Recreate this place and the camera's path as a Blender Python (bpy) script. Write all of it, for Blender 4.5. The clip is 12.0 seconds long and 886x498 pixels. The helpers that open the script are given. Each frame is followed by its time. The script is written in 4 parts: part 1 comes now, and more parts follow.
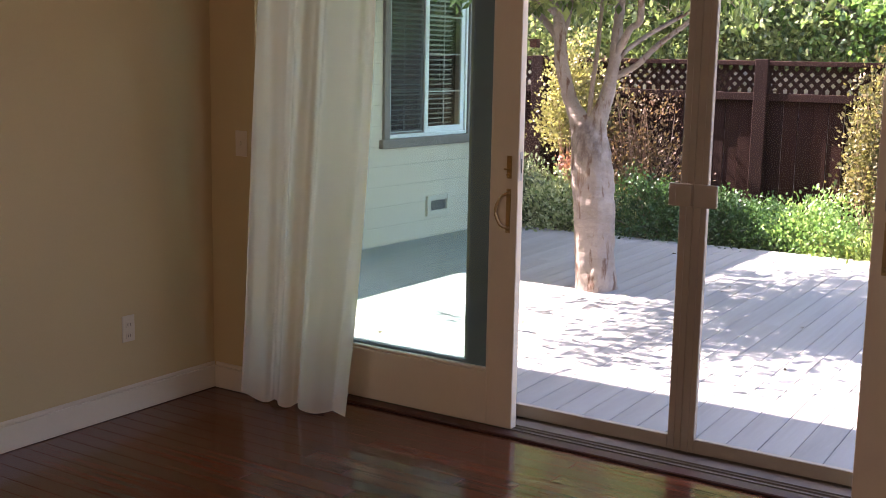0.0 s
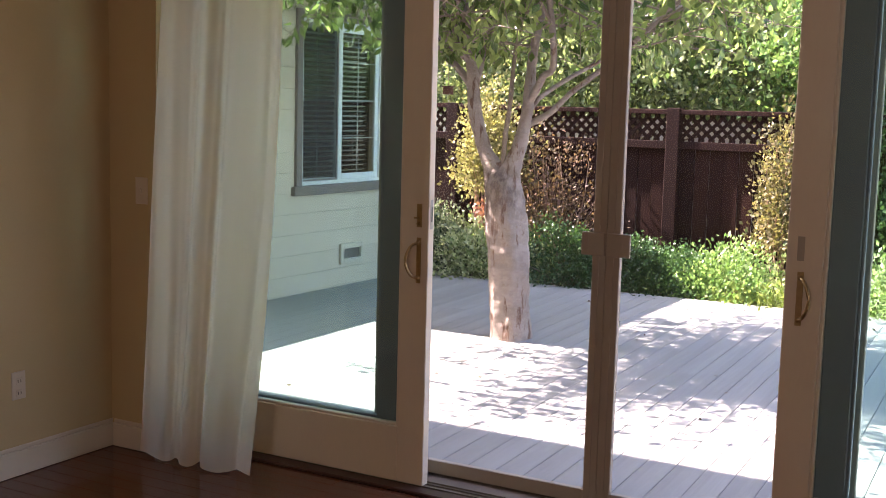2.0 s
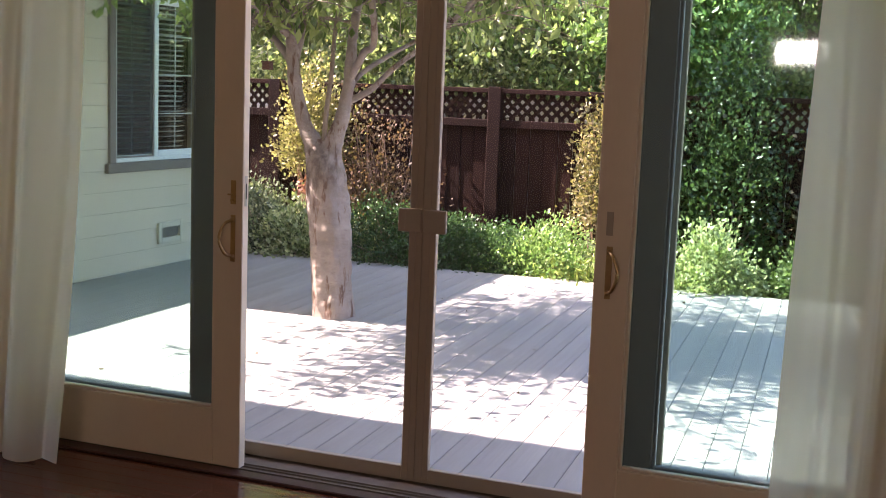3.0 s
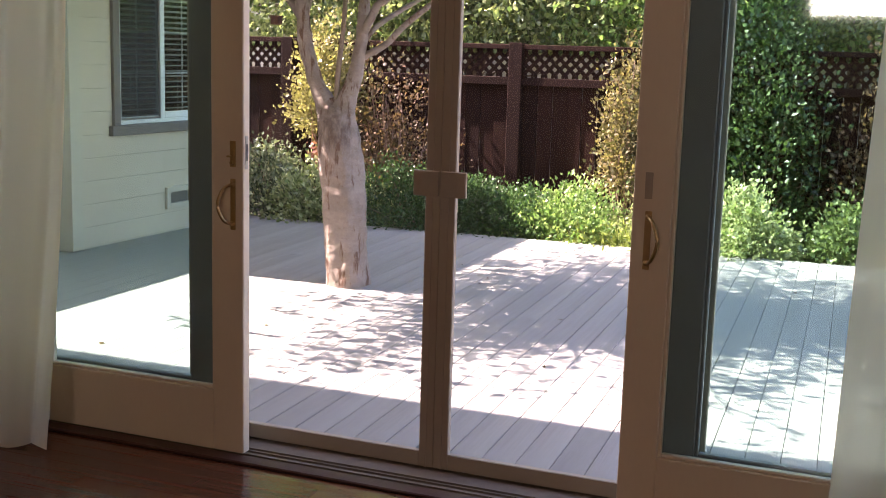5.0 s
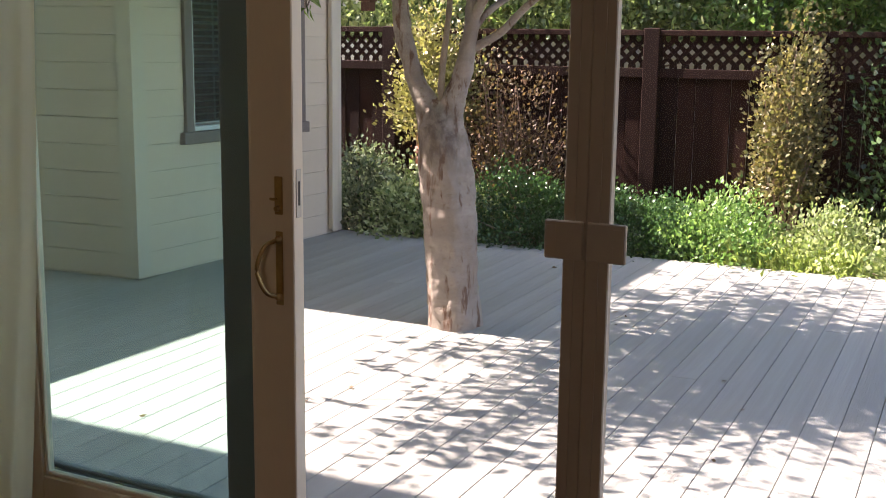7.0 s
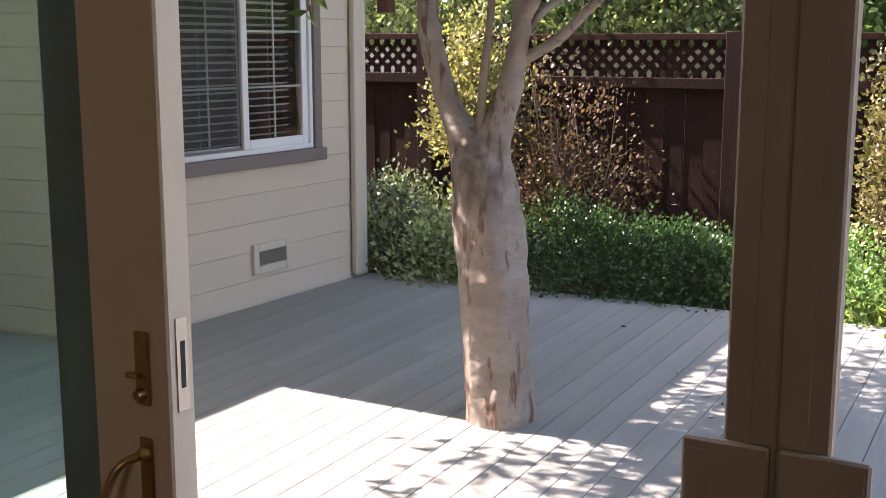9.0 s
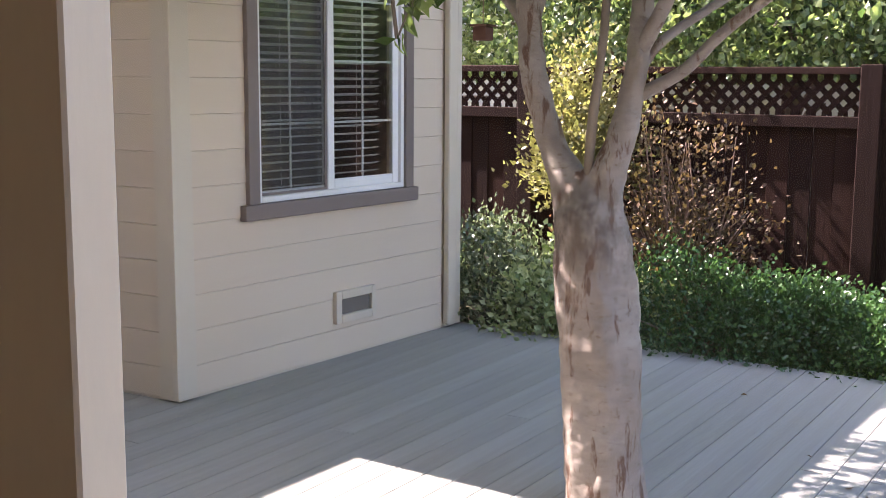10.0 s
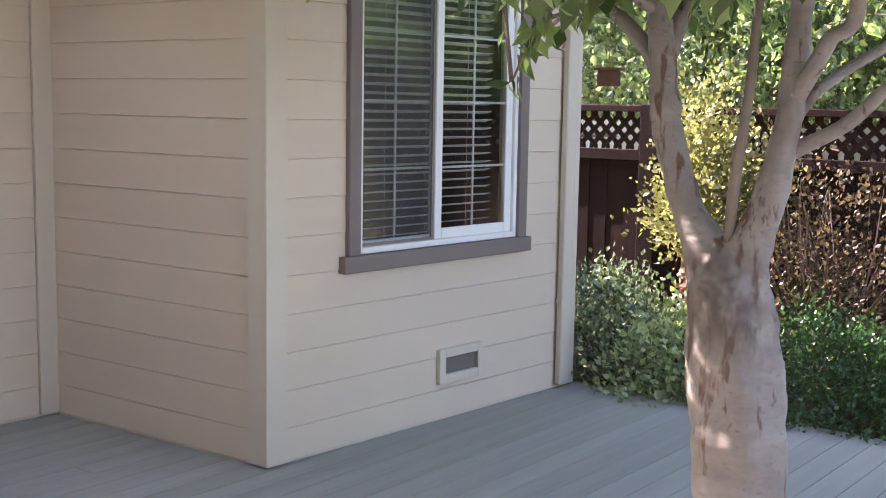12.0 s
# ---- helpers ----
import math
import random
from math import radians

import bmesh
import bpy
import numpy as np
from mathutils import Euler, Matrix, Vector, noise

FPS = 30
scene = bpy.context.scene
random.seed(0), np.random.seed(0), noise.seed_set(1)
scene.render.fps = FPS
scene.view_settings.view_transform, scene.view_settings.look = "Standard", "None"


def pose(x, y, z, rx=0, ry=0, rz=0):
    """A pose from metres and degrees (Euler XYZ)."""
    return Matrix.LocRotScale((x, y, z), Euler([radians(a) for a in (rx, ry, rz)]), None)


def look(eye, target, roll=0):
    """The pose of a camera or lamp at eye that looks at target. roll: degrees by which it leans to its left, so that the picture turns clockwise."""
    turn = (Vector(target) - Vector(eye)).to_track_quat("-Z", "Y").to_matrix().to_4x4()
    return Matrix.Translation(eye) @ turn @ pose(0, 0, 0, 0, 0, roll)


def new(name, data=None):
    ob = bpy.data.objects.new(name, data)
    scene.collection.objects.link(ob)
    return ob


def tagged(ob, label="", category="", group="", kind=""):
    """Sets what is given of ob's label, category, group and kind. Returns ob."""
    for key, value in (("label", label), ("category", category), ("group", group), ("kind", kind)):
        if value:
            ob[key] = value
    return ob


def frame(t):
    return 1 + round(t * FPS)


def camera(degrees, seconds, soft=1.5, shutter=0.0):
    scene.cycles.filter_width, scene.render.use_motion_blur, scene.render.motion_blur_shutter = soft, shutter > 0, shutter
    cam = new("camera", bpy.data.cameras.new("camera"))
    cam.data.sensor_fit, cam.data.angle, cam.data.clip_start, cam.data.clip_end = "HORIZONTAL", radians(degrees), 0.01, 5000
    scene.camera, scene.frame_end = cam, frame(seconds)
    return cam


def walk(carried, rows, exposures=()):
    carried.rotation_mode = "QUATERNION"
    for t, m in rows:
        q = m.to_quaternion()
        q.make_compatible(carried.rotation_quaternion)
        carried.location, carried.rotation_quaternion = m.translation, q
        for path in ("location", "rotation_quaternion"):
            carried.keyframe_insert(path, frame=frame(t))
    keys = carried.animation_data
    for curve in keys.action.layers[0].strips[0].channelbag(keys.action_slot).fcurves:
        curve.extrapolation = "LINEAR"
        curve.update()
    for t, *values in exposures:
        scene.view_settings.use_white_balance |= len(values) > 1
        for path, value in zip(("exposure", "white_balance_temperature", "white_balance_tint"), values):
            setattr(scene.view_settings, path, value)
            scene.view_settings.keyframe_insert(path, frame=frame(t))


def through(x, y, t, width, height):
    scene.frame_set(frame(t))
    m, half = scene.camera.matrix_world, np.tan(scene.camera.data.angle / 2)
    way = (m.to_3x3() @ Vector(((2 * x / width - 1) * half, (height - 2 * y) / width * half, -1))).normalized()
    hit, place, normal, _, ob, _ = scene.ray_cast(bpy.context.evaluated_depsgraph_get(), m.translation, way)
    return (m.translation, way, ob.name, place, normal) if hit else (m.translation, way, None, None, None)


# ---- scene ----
cam = camera(42.1, 12.0, soft=0.65)
PATH = [
    (0, (2.369, -4.143, 1.583), (1.291, -2.491, 1.255), 1.1),
    (0.5, (2.353, -4.139, 1.59), (1.273, -2.479, 1.308), 1.5),
    (1, (2.356, -4.133, 1.588), (1.272, -2.471, 1.34), 1.5),
    (1.5, (2.367, -4.142, 1.592), (1.297, -2.469, 1.352), 1.5),
    (2, (2.327, -4.005, 1.578), (1.362, -2.27, 1.333), 1.5),
    (2.5, (2.32, -3.927, 1.564), (1.498, -2.122, 1.307), 1.8),
    (3, (2.355, -3.948, 1.567), (1.661, -2.092, 1.295), 2.2),
    (3.2, (2.356, -3.931, 1.556), (1.688, -2.066, 1.28), 2.3),
    (4.8, (2.242, -3.665, 1.526), (1.542, -1.821, 1.194), 1.8),
    (5, (2.214, -3.576, 1.525), (1.494, -1.741, 1.187), 1.7),
    (5.5, (2.103, -3.33, 1.535), (1.342, -1.514, 1.186), 1.5),
    (6, (1.982, -2.967, 1.51), (1.154, -1.181, 1.161), 1.1),
    (6.5, (1.826, -2.654, 1.514), (0.948, -0.892, 1.161), 0.8),
    (7, (1.632, -2.316, 1.525), (0.734, -0.566, 1.165), 0.7),
    (7.2, (1.565, -2.191, 1.516), (0.665, -0.441, 1.157), 0.4),
    (8.8, (1.07, -1.145, 1.516), (0.127, 0.589, 1.19), 0.1),
    (9, (0.995, -1.019, 1.536), (0.022, 0.693, 1.186), 0.0),
    (9.5, (0.841, -0.758, 1.528), (-0.209, 0.912, 1.2), 0.1),
    (10, (0.695, -0.506, 1.534), (-0.427, 1.123, 1.238), 0.4),
    (10.5, (0.619, -0.306, 1.551), (-0.573, 1.273, 1.26), 0.7),
    (11, (0.506, -0.205, 1.568), (-0.722, 1.349, 1.292), 0.8),
    (11.5, (0.413, -0.171, 1.585), (-0.835, 1.373, 1.343), 1.1),
    (12, (0.408, -0.118, 1.593), (-0.872, 1.399, 1.346), 1.0),
]
walk(cam, [(t, look(eye, target, roll)) for t, eye, target, roll in PATH], exposures=((0.0, 3.15, 6720, 33), (2.5, 3.02, 6880, 34), (3.2, 2.8, 7000, 35), (5.0, 2.8, 7150, 36), (6.0, 2.54, 7100, 31), (7.2, 2.36, 7000, 24), (9.0, 2.42, 6850, 27), (10.0, 2.68, 6600, 27), (12.0, 2.86, 6330, 26)))

# ---- world, sun, lamps ----
SUN_WAY = Vector((2.4, 0.29, -2.55)).normalized()
world = bpy.data.worlds.new("sky")
scene.world = world
world.use_nodes = True
wn = world.node_tree.nodes
sky = wn.new("ShaderNodeTexSky")
sky.sky_type = "NISHITA"
sky.sun_disc = False
sky.sun_elevation = math.asin(-SUN_WAY.z)
sky.sun_rotation = math.atan2(-SUN_WAY.x, -SUN_WAY.y)
world.node_tree.links.new(sky.outputs[0], wn["Background"].inputs[0])
wn["Background"].inputs[1].default_value = 0.14

sun = new("sun", bpy.data.lights.new("sun", "SUN"))
sun.data.energy = 5.0
sun.data.angle = radians(0.5)
sun.data.color = (1.0, 0.94, 0.86)
sun.matrix_world = look((0, 0, 12), Vector((0, 0, 12)) + SUN_WAY)

sky_lamp = new("back_window_daylight", bpy.data.lights.new("back_window_daylight", "AREA"))
sky_lamp.data.shape, sky_lamp.data.size, sky_lamp.data.size_y = "RECTANGLE", 1.3, 0.2
sky_lamp.data.energy = 4.0
sky_lamp.data.color = (1.0, 0.93, 0.82)
sky_lamp.matrix_world = look((2.05, -7.02, 2.035), (2.0, 0, 0.9))


# ---- materials ----
def mat(name, base, rough=0.6, metal=0.0, vary=0.0, scale=6.0, bump=0.0, bump_scale=60.0, stretch=(1, 1, 1), random_mix=0.0, dark=None, spec=0.5):
    """A principled surface with colour variation at two scales, bump, and an own tone for each piece."""
    m = bpy.data.materials.new(name)
    m.use_nodes = True
    n, l = m.node_tree.nodes, m.node_tree.links
    b = n["Principled BSDF"]
    b.inputs["Roughness"].default_value = rough
    b.inputs["Metallic"].default_value = metal
    b.inputs["Specular IOR Level"].default_value = spec
    tc = n.new("ShaderNodeTexCoord")
    mp = n.new("ShaderNodeMapping")
    mp.inputs["Scale"].default_value = stretch
    l.new(tc.outputs["Object"], mp.inputs["Vector"])
    big = n.new("ShaderNodeTexNoise")
    big.inputs["Scale"].default_value = scale
    big.inputs["Detail"].default_value = 6
    l.new(mp.outputs[0], big.inputs["Vector"])
    fine = n.new("ShaderNodeTexNoise")
    fine.inputs["Scale"].default_value = bump_scale
    fine.inputs["Detail"].default_value = 5
    l.new(mp.outputs[0], fine.inputs["Vector"])
    dk = dark or tuple(c * 0.55 for c in base)
    both = n.new("ShaderNodeMath")
    both.operation = "MULTIPLY_ADD"
    l.new(fine.outputs[0], both.inputs[0])
    both.inputs[1].default_value = 0.5
    l.new(big.outputs[0], both.inputs[2])
    ramp = n.new("ShaderNodeMapRange")
    ramp.inputs["From Min"].default_value = 0.5
    ramp.inputs["From Max"].default_value = 1.0
    ramp.inputs["To Min"].default_value = vary
    ramp.inputs["To Max"].default_value = 0.0
    l.new(both.outputs[0], ramp.inputs[0])
    mix = n.new("ShaderNodeMixRGB")
    mix.inputs[1].default_value = (*base, 1)
    mix.inputs[2].default_value = (*dk, 1)
    l.new(ramp.outputs[0], mix.inputs[0])
    out = mix.outputs[0]
    if random_mix:
        info = n.new("ShaderNodeObjectInfo")
        mr = n.new("ShaderNodeMapRange")
        mr.inputs["To Min"].default_value = 1 - random_mix
        mr.inputs["To Max"].default_value = 1 + random_mix
        l.new(info.outputs["Random"], mr.inputs[0])
        hsv = n.new("ShaderNodeHueSaturation")
        l.new(mr.outputs[0], hsv.inputs["Value"])
        l.new(out, hsv.inputs["Color"])
        out = hsv.outputs[0]
    l.new(out, b.inputs["Base Color"])
    if bump:
        bp = n.new("ShaderNodeBump")
        bp.inputs["Strength"].default_value = bump
        bp.inputs["Distance"].default_value = 0.01
        l.new(both.outputs[0], bp.inputs["Height"])
        l.new(bp.outputs[0], b.inputs["Normal"])
    return m


def glass_mat(name, tint, gloss=1.0):
    """A clear pane: light passes with a tint, the slant of view drives the gloss."""
    m = bpy.data.materials.new(name)
    m.use_nodes = True
    n, l = m.node_tree.nodes, m.node_tree.links
    n.remove(n["Principled BSDF"])
    tr = n.new("ShaderNodeBsdfTransparent")
    tr.inputs[0].default_value = (*tint, 1)
    gl = n.new("ShaderNodeBsdfGlossy")
    gl.inputs["Roughness"].default_value = 0.035
    fr = n.new("ShaderNodeLayerWeight")
    fr.inputs[0].default_value = 0.5
    pw = n.new("ShaderNodeMath")
    pw.operation = "POWER"
    pw.inputs[1].default_value = 4.0
    mul = n.new("ShaderNodeMath")
    mul.operation = "MULTIPLY_ADD"
    mul.inputs[1].default_value = 0.6
    mul.inputs[2].default_value = 0.03 * gloss
    mix = n.new("ShaderNodeMixShader")
    l.new(fr.outputs["Facing"], pw.inputs[0])
    l.new(pw.outputs[0], mul.inputs[0])
    l.new(mul.outputs[0], mix.inputs[0])
    l.new(tr.outputs[0], mix.inputs[1])
    l.new(gl.outputs[0], mix.inputs[2])
    l.new(mix.outputs[0], n["Material Output"].inputs[0])
    return m


def mesh_screen_mat(name, cover, tone):
    """Insect screen: fine threads that let most of the light pass."""
    m = bpy.data.materials.new(name)
    m.use_nodes = True
    n, l = m.node_tree.nodes, m.node_tree.links
    n.remove(n["Principled BSDF"])
    tr = n.new("ShaderNodeBsdfTransparent")
    df = n.new("ShaderNodeBsdfDiffuse")
    df.inputs[0].default_value = (*tone, 1)
    mix = n.new("ShaderNodeMixShader")
    mix.inputs[0].default_value = cover
    l.new(tr.outputs[0], mix.inputs[1])
    l.new(df.outputs[0], mix.inputs[2])
    l.new(mix.outputs[0], n["Material Output"].inputs[0])
    return m


def leaf_mat(name, light, dark, through=0.35, rough=0.4):
    """Leaves: each one has its own tone; light passes through them."""
    m = bpy.data.materials.new(name)
    m.use_nodes = True
    n, l = m.node_tree.nodes, m.node_tree.links
    b = n["Principled BSDF"]
    b.inputs["Roughness"].default_value = rough
    geo = n.new("ShaderNodeNewGeometry")
    mix = n.new("ShaderNodeMixRGB")
    mix.inputs[1].default_value = (*dark, 1)
    mix.inputs[2].default_value = (*light, 1)
    l.new(geo.outputs["Random Per Island"], mix.inputs[0])
    l.new(mix.outputs[0], b.inputs["Base Color"])
    tl = n.new("ShaderNodeBsdfTranslucent")
    gain = n.new("ShaderNodeMixRGB")
    gain.blend_type = "MULTIPLY"
    gain.inputs[0].default_value = 1
    gain.inputs[2].default_value = (1.3, 1.4, 0.8, 1)
    l.new(mix.outputs[0], gain.inputs[1])
    l.new(gain.outputs[0], tl.inputs[0])
    ms = n.new("ShaderNodeMixShader")
    ms.inputs[0].default_value = through
    l.new(b.outputs[0], ms.inputs[1])
    l.new(tl.outputs[0], ms.inputs[2])
    l.new(ms.outputs[0], n["Material Output"].inputs[0])
    return m


def cloth_mat(name, tone, through):
    m = bpy.data.materials.new(name)
    m.use_nodes = True
    n, l = m.node_tree.nodes, m.node_tree.links
    b = n["Principled BSDF"]
    b.inputs["Roughness"].default_value = 0.9
    b.inputs["Base Color"].default_value = (*tone, 1)
    tc = n.new("ShaderNodeTexCoord")
    weave = n.new("ShaderNodeTexNoise")
    weave.inputs["Scale"].default_value = 400
    bp = n.new("ShaderNodeBump")
    bp.inputs["Strength"].default_value = 0.15
    bp.inputs["Distance"].default_value = 0.002
    l.new(tc.outputs["Object"], weave.inputs["Vector"])
    l.new(weave.outputs[0], bp.inputs["Height"])
    l.new(bp.outputs[0], b.inputs["Normal"])
    tl = n.new("ShaderNodeBsdfTranslucent")
    tl.inputs[0].default_value = (*tone, 1)
    ms = n.new("ShaderNodeMixShader")
    ms.inputs[0].default_value = through
    l.new(b.outputs[0], ms.inputs[1])
    l.new(tl.outputs[0], ms.inputs[2])
    # the open weave lets a little of what lies behind show through
    tr = n.new("ShaderNodeBsdfTransparent")
    m2 = n.new("ShaderNodeMixShader")
    m2.inputs[0].default_value = 0.07
    l.new(ms.outputs[0], m2.inputs[1])
    l.new(tr.outputs[0], m2.inputs[2])
    l.new(m2.outputs[0], n["Material Output"].inputs[0])
    return m


def bark_mat(name, pale, dark):
    """Smooth pale bark with horizontal pores, upright brown scars and a weathered dark collar under the fork."""
    m = mat(name, pale, 0.85, vary=0.75, scale=5, bump=0.7, bump_scale=22, stretch=(1, 1, 2.2), dark=dark)
    n, l = m.node_tree.nodes, m.node_tree.links
    b = n["Principled BSDF"]
    tc = n.new("ShaderNodeTexCoord")

    def patches(stretch, lo, hi, tone, mask=None):
        old = b.inputs["Base Color"].links[0].from_socket
        mp = n.new("ShaderNodeMapping")
        mp.inputs["Scale"].default_value = stretch
        l.new(tc.outputs["Object"], mp.inputs["Vector"])
        tex = n.new("ShaderNodeTexNoise")
        tex.inputs["Scale"].default_value = 1.0
        tex.inputs["Detail"].default_value = 9
        tex.inputs["Roughness"].default_value = 0.68
        l.new(mp.outputs[0], tex.inputs["Vector"])
        mr = n.new("ShaderNodeMapRange")
        mr.inputs["From Min"].default_value = lo
        mr.inputs["From Max"].default_value = hi
        l.new(tex.outputs[0], mr.inputs[0])
        fac = mr.outputs[0]
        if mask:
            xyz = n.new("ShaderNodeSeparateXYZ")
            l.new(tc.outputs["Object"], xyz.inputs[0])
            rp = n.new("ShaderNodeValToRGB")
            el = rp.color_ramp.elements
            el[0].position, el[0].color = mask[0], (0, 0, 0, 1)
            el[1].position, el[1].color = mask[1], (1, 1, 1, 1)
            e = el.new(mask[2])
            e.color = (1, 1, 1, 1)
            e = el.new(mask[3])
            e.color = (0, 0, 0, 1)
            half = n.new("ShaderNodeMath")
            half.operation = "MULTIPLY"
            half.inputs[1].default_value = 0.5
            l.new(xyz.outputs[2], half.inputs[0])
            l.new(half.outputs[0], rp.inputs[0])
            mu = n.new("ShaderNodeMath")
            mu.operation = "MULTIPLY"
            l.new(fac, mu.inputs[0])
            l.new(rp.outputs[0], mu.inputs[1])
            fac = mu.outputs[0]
        mix = n.new("ShaderNodeMixRGB")
        mix.inputs[2].default_value = (*tone, 1)
        l.new(fac, mix.inputs[0])
        l.new(old, mix.inputs[1])
        l.new(mix.outputs[0], b.inputs["Base Color"])

    patches((17, 17, 4.0), 0.55, 0.61, (0.13, 0.07, 0.045))
    patches((30, 30, 80), 0.57, 0.68, (0.17, 0.12, 0.085))
    patches((6, 6, 5), 0.5, 0.72, (0.24, 0.19, 0.155))
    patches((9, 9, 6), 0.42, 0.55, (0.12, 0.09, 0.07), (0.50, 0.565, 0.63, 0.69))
    return m


M_WALL = mat("tan_wall_paint", (0.55, 0.405, 0.2), 0.75, vary=0.12, scale=1.5, bump=0.08, bump_scale=160)
M_CEIL = mat("ceiling_paint", (0.72, 0.66, 0.55), 0.85, vary=0.1, scale=2, bump=0.05, bump_scale=150)
M_TRIM = mat("cream_trim_paint", (0.66, 0.56, 0.42), 0.45, vary=0.1, scale=4, bump=0.03, bump_scale=90)
M_DOOR = mat("tan_door_paint", (0.76, 0.63, 0.46), 0.45, vary=0.14, scale=3, bump=0.05, bump_scale=80, stretch=(1, 1, 0.3))
# fixed panels are darker and greyer than the sliding ones
M_FIXED = mat("grey_fixed_panel", (0.2, 0.215, 0.205), 0.5, vary=0.15, scale=3, bump=0.05)
M_SCRF = mat("bronze_screen_frame", (0.42, 0.34, 0.25), 0.5, vary=0.15, scale=5, bump=0.03)
M_SILL = mat("door_sill_metal", (0.2, 0.155, 0.11), 0.55, vary=0.4, scale=9, bump=0.05)
M_THRESH = mat("threshold_wood", (0.085, 0.03, 0.017), 0.5, vary=0.4, scale=6, stretch=(0.2, 3, 3), bump=0.1)
M_FLOOR = mat("cherry_floor_plank", (0.15, 0.043, 0.02), 0.14, vary=0.45, scale=5, stretch=(0.35, 6, 3), bump=0.04, bump_scale=30, random_mix=0.14)
M_SUBFL = mat("floor_joint", (0.02, 0.008, 0.005), 0.8)
M_BRASS = mat("brass", (0.55, 0.38, 0.18), 0.3, metal=1.0, vary=0.3, scale=30)
M_STEEL = mat("steel_strike", (0.5, 0.47, 0.42), 0.35, metal=1.0, vary=0.2, scale=30)
M_PLATE = mat("ivory_plate", (0.64, 0.53, 0.38), 0.4, vary=0.05)
M_SLOT = mat("dark_slot", (0.03, 0.025, 0.02), 0.7)
M_GLASS = glass_mat("door_glass", (0.87, 0.955, 0.94), 1.0)
M_WGLASS = glass_mat("window_glass", (0.95, 0.97, 0.96), 4.5)
M_SCREEN = mesh_screen_mat("screen_mesh", 0.16, (0.22, 0.205, 0.19))
M_WSCREEN = mesh_screen_mat("window_screen_mesh", 0.3, (0.13, 0.13, 0.13))
M_CURT = cloth_mat("sheer_curtain", (0.92, 0.77, 0.59), 0.62)
M_SIDING = mat("cream_siding_paint", (0.645, 0.535, 0.42), 0.7, vary=0.1, scale=2.5, bump=0.02, bump_scale=40, stretch=(0.4, 0.4, 6), random_mix=0.025)
M_CTRIM = mat("cream_corner_paint", (0.62, 0.545, 0.44), 0.6, vary=0.12, scale=4, bump=0.06)
M_WTRIM = mat("taupe_window_trim", (0.20, 0.16, 0.145), 0.6, vary=0.2, scale=6, bump=0.08)
M_VINYL = mat("white_vinyl", (0.8, 0.79, 0.77), 0.4, vary=0.06, scale=6)
M_BLIND = mat("white_blind_slat", (0.78, 0.77, 0.73), 0.5, vary=0.05)
# the dimness behind the wing's window is put into this dark colour
M_DARK = mat("painted_dim_room", (0.09, 0.08, 0.07), 0.9, vary=0.2)
M_VENT = mat("vent_mesh", (0.16, 0.14, 0.12), 0.7, vary=0.3, scale=40, bump=0.3, bump_scale=300)
M_DECK = mat("weathered_deck_board", (0.325, 0.325, 0.295), 0.8, vary=0.55, scale=3, stretch=(5, 0.5, 5), bump=0.3, bump_scale=25, random_mix=0.08, dark=(0.2, 0.185, 0.175))
M_JOIST = mat("deck_gap", (0.03, 0.027, 0.024), 0.9)
M_FENCE = mat("redwood_stained_fence", (0.026, 0.0088, 0.0056), 0.85, vary=0.6, scale=3, stretch=(5, 5, 0.5), bump=0.3, bump_scale=20, random_mix=0.3, spec=0.2)
M_BARK = bark_mat("pale_bark", (0.34, 0.29, 0.25), (0.18, 0.145, 0.12))
M_BARKD = mat("grey_twig_bark", (0.27, 0.21, 0.16), 0.9, vary=0.5, scale=10, bump=0.4, bump_scale=50)
M_TWIG = mat("dry_twig", (0.38, 0.25, 0.19), 0.9, vary=0.5, scale=12)
M_ROOF = mat("roof_shingle", (0.15, 0.13, 0.12), 0.9, vary=0.4, scale=8, bump=0.3)
M_SOIL = mat("garden_soil", (0.12, 0.085, 0.055), 0.95, vary=0.6, scale=3, bump=0.6, bump_scale=20)
M_POT = mat("terracotta", (0.12, 0.05, 0.035), 0.8, vary=0.3, scale=12, bump=0.1)
L_TREE = leaf_mat("tree_leaf", (0.38, 0.45, 0.2), (0.05, 0.10, 0.03), 0.55, 0.25)
L_HEDGE = leaf_mat("hedge_leaf", (0.2, 0.27, 0.11), (0.03, 0.065, 0.02), 0.3, 0.3)
L_DENSE = leaf_mat("dense_shrub_leaf", (0.085, 0.17, 0.06), (0.024, 0.068, 0.026), 0.28, 0.3)
# the pale end of the leaf tones stands for sun glints
L_GLINT = leaf_mat("glint_toned_shrub_leaf", (0.27, 0.32, 0.21), (0.025, 0.055, 0.022), 0.2, 0.2)
L_BRIGHT = leaf_mat("bright_shrub_leaf", (0.32, 0.46, 0.18), (0.07, 0.17, 0.045), 0.4, 0.35)
L_PALE = leaf_mat("pale_shrub_leaf", (0.5, 0.54, 0.32), (0.12, 0.19, 0.06), 0.35, 0.35)
L_YELLOW = leaf_mat("yellow_leaf", (0.4, 0.36, 0.17), (0.12, 0.12, 0.045), 0.4, 0.45)
L_RED = leaf_mat("reddish_leaf", (0.42, 0.17, 0.14), (0.2, 0.09, 0.06), 0.35, 0.4)
L_OCHRE = leaf_mat("ochre_leaf", (0.32, 0.26, 0.13), (0.09, 0.1, 0.04), 0.35, 0.45)
L_BROWN = leaf_mat("dry_leaf", (0.2, 0.115, 0.07), (0.07, 0.055, 0.028), 0.3, 0.6)
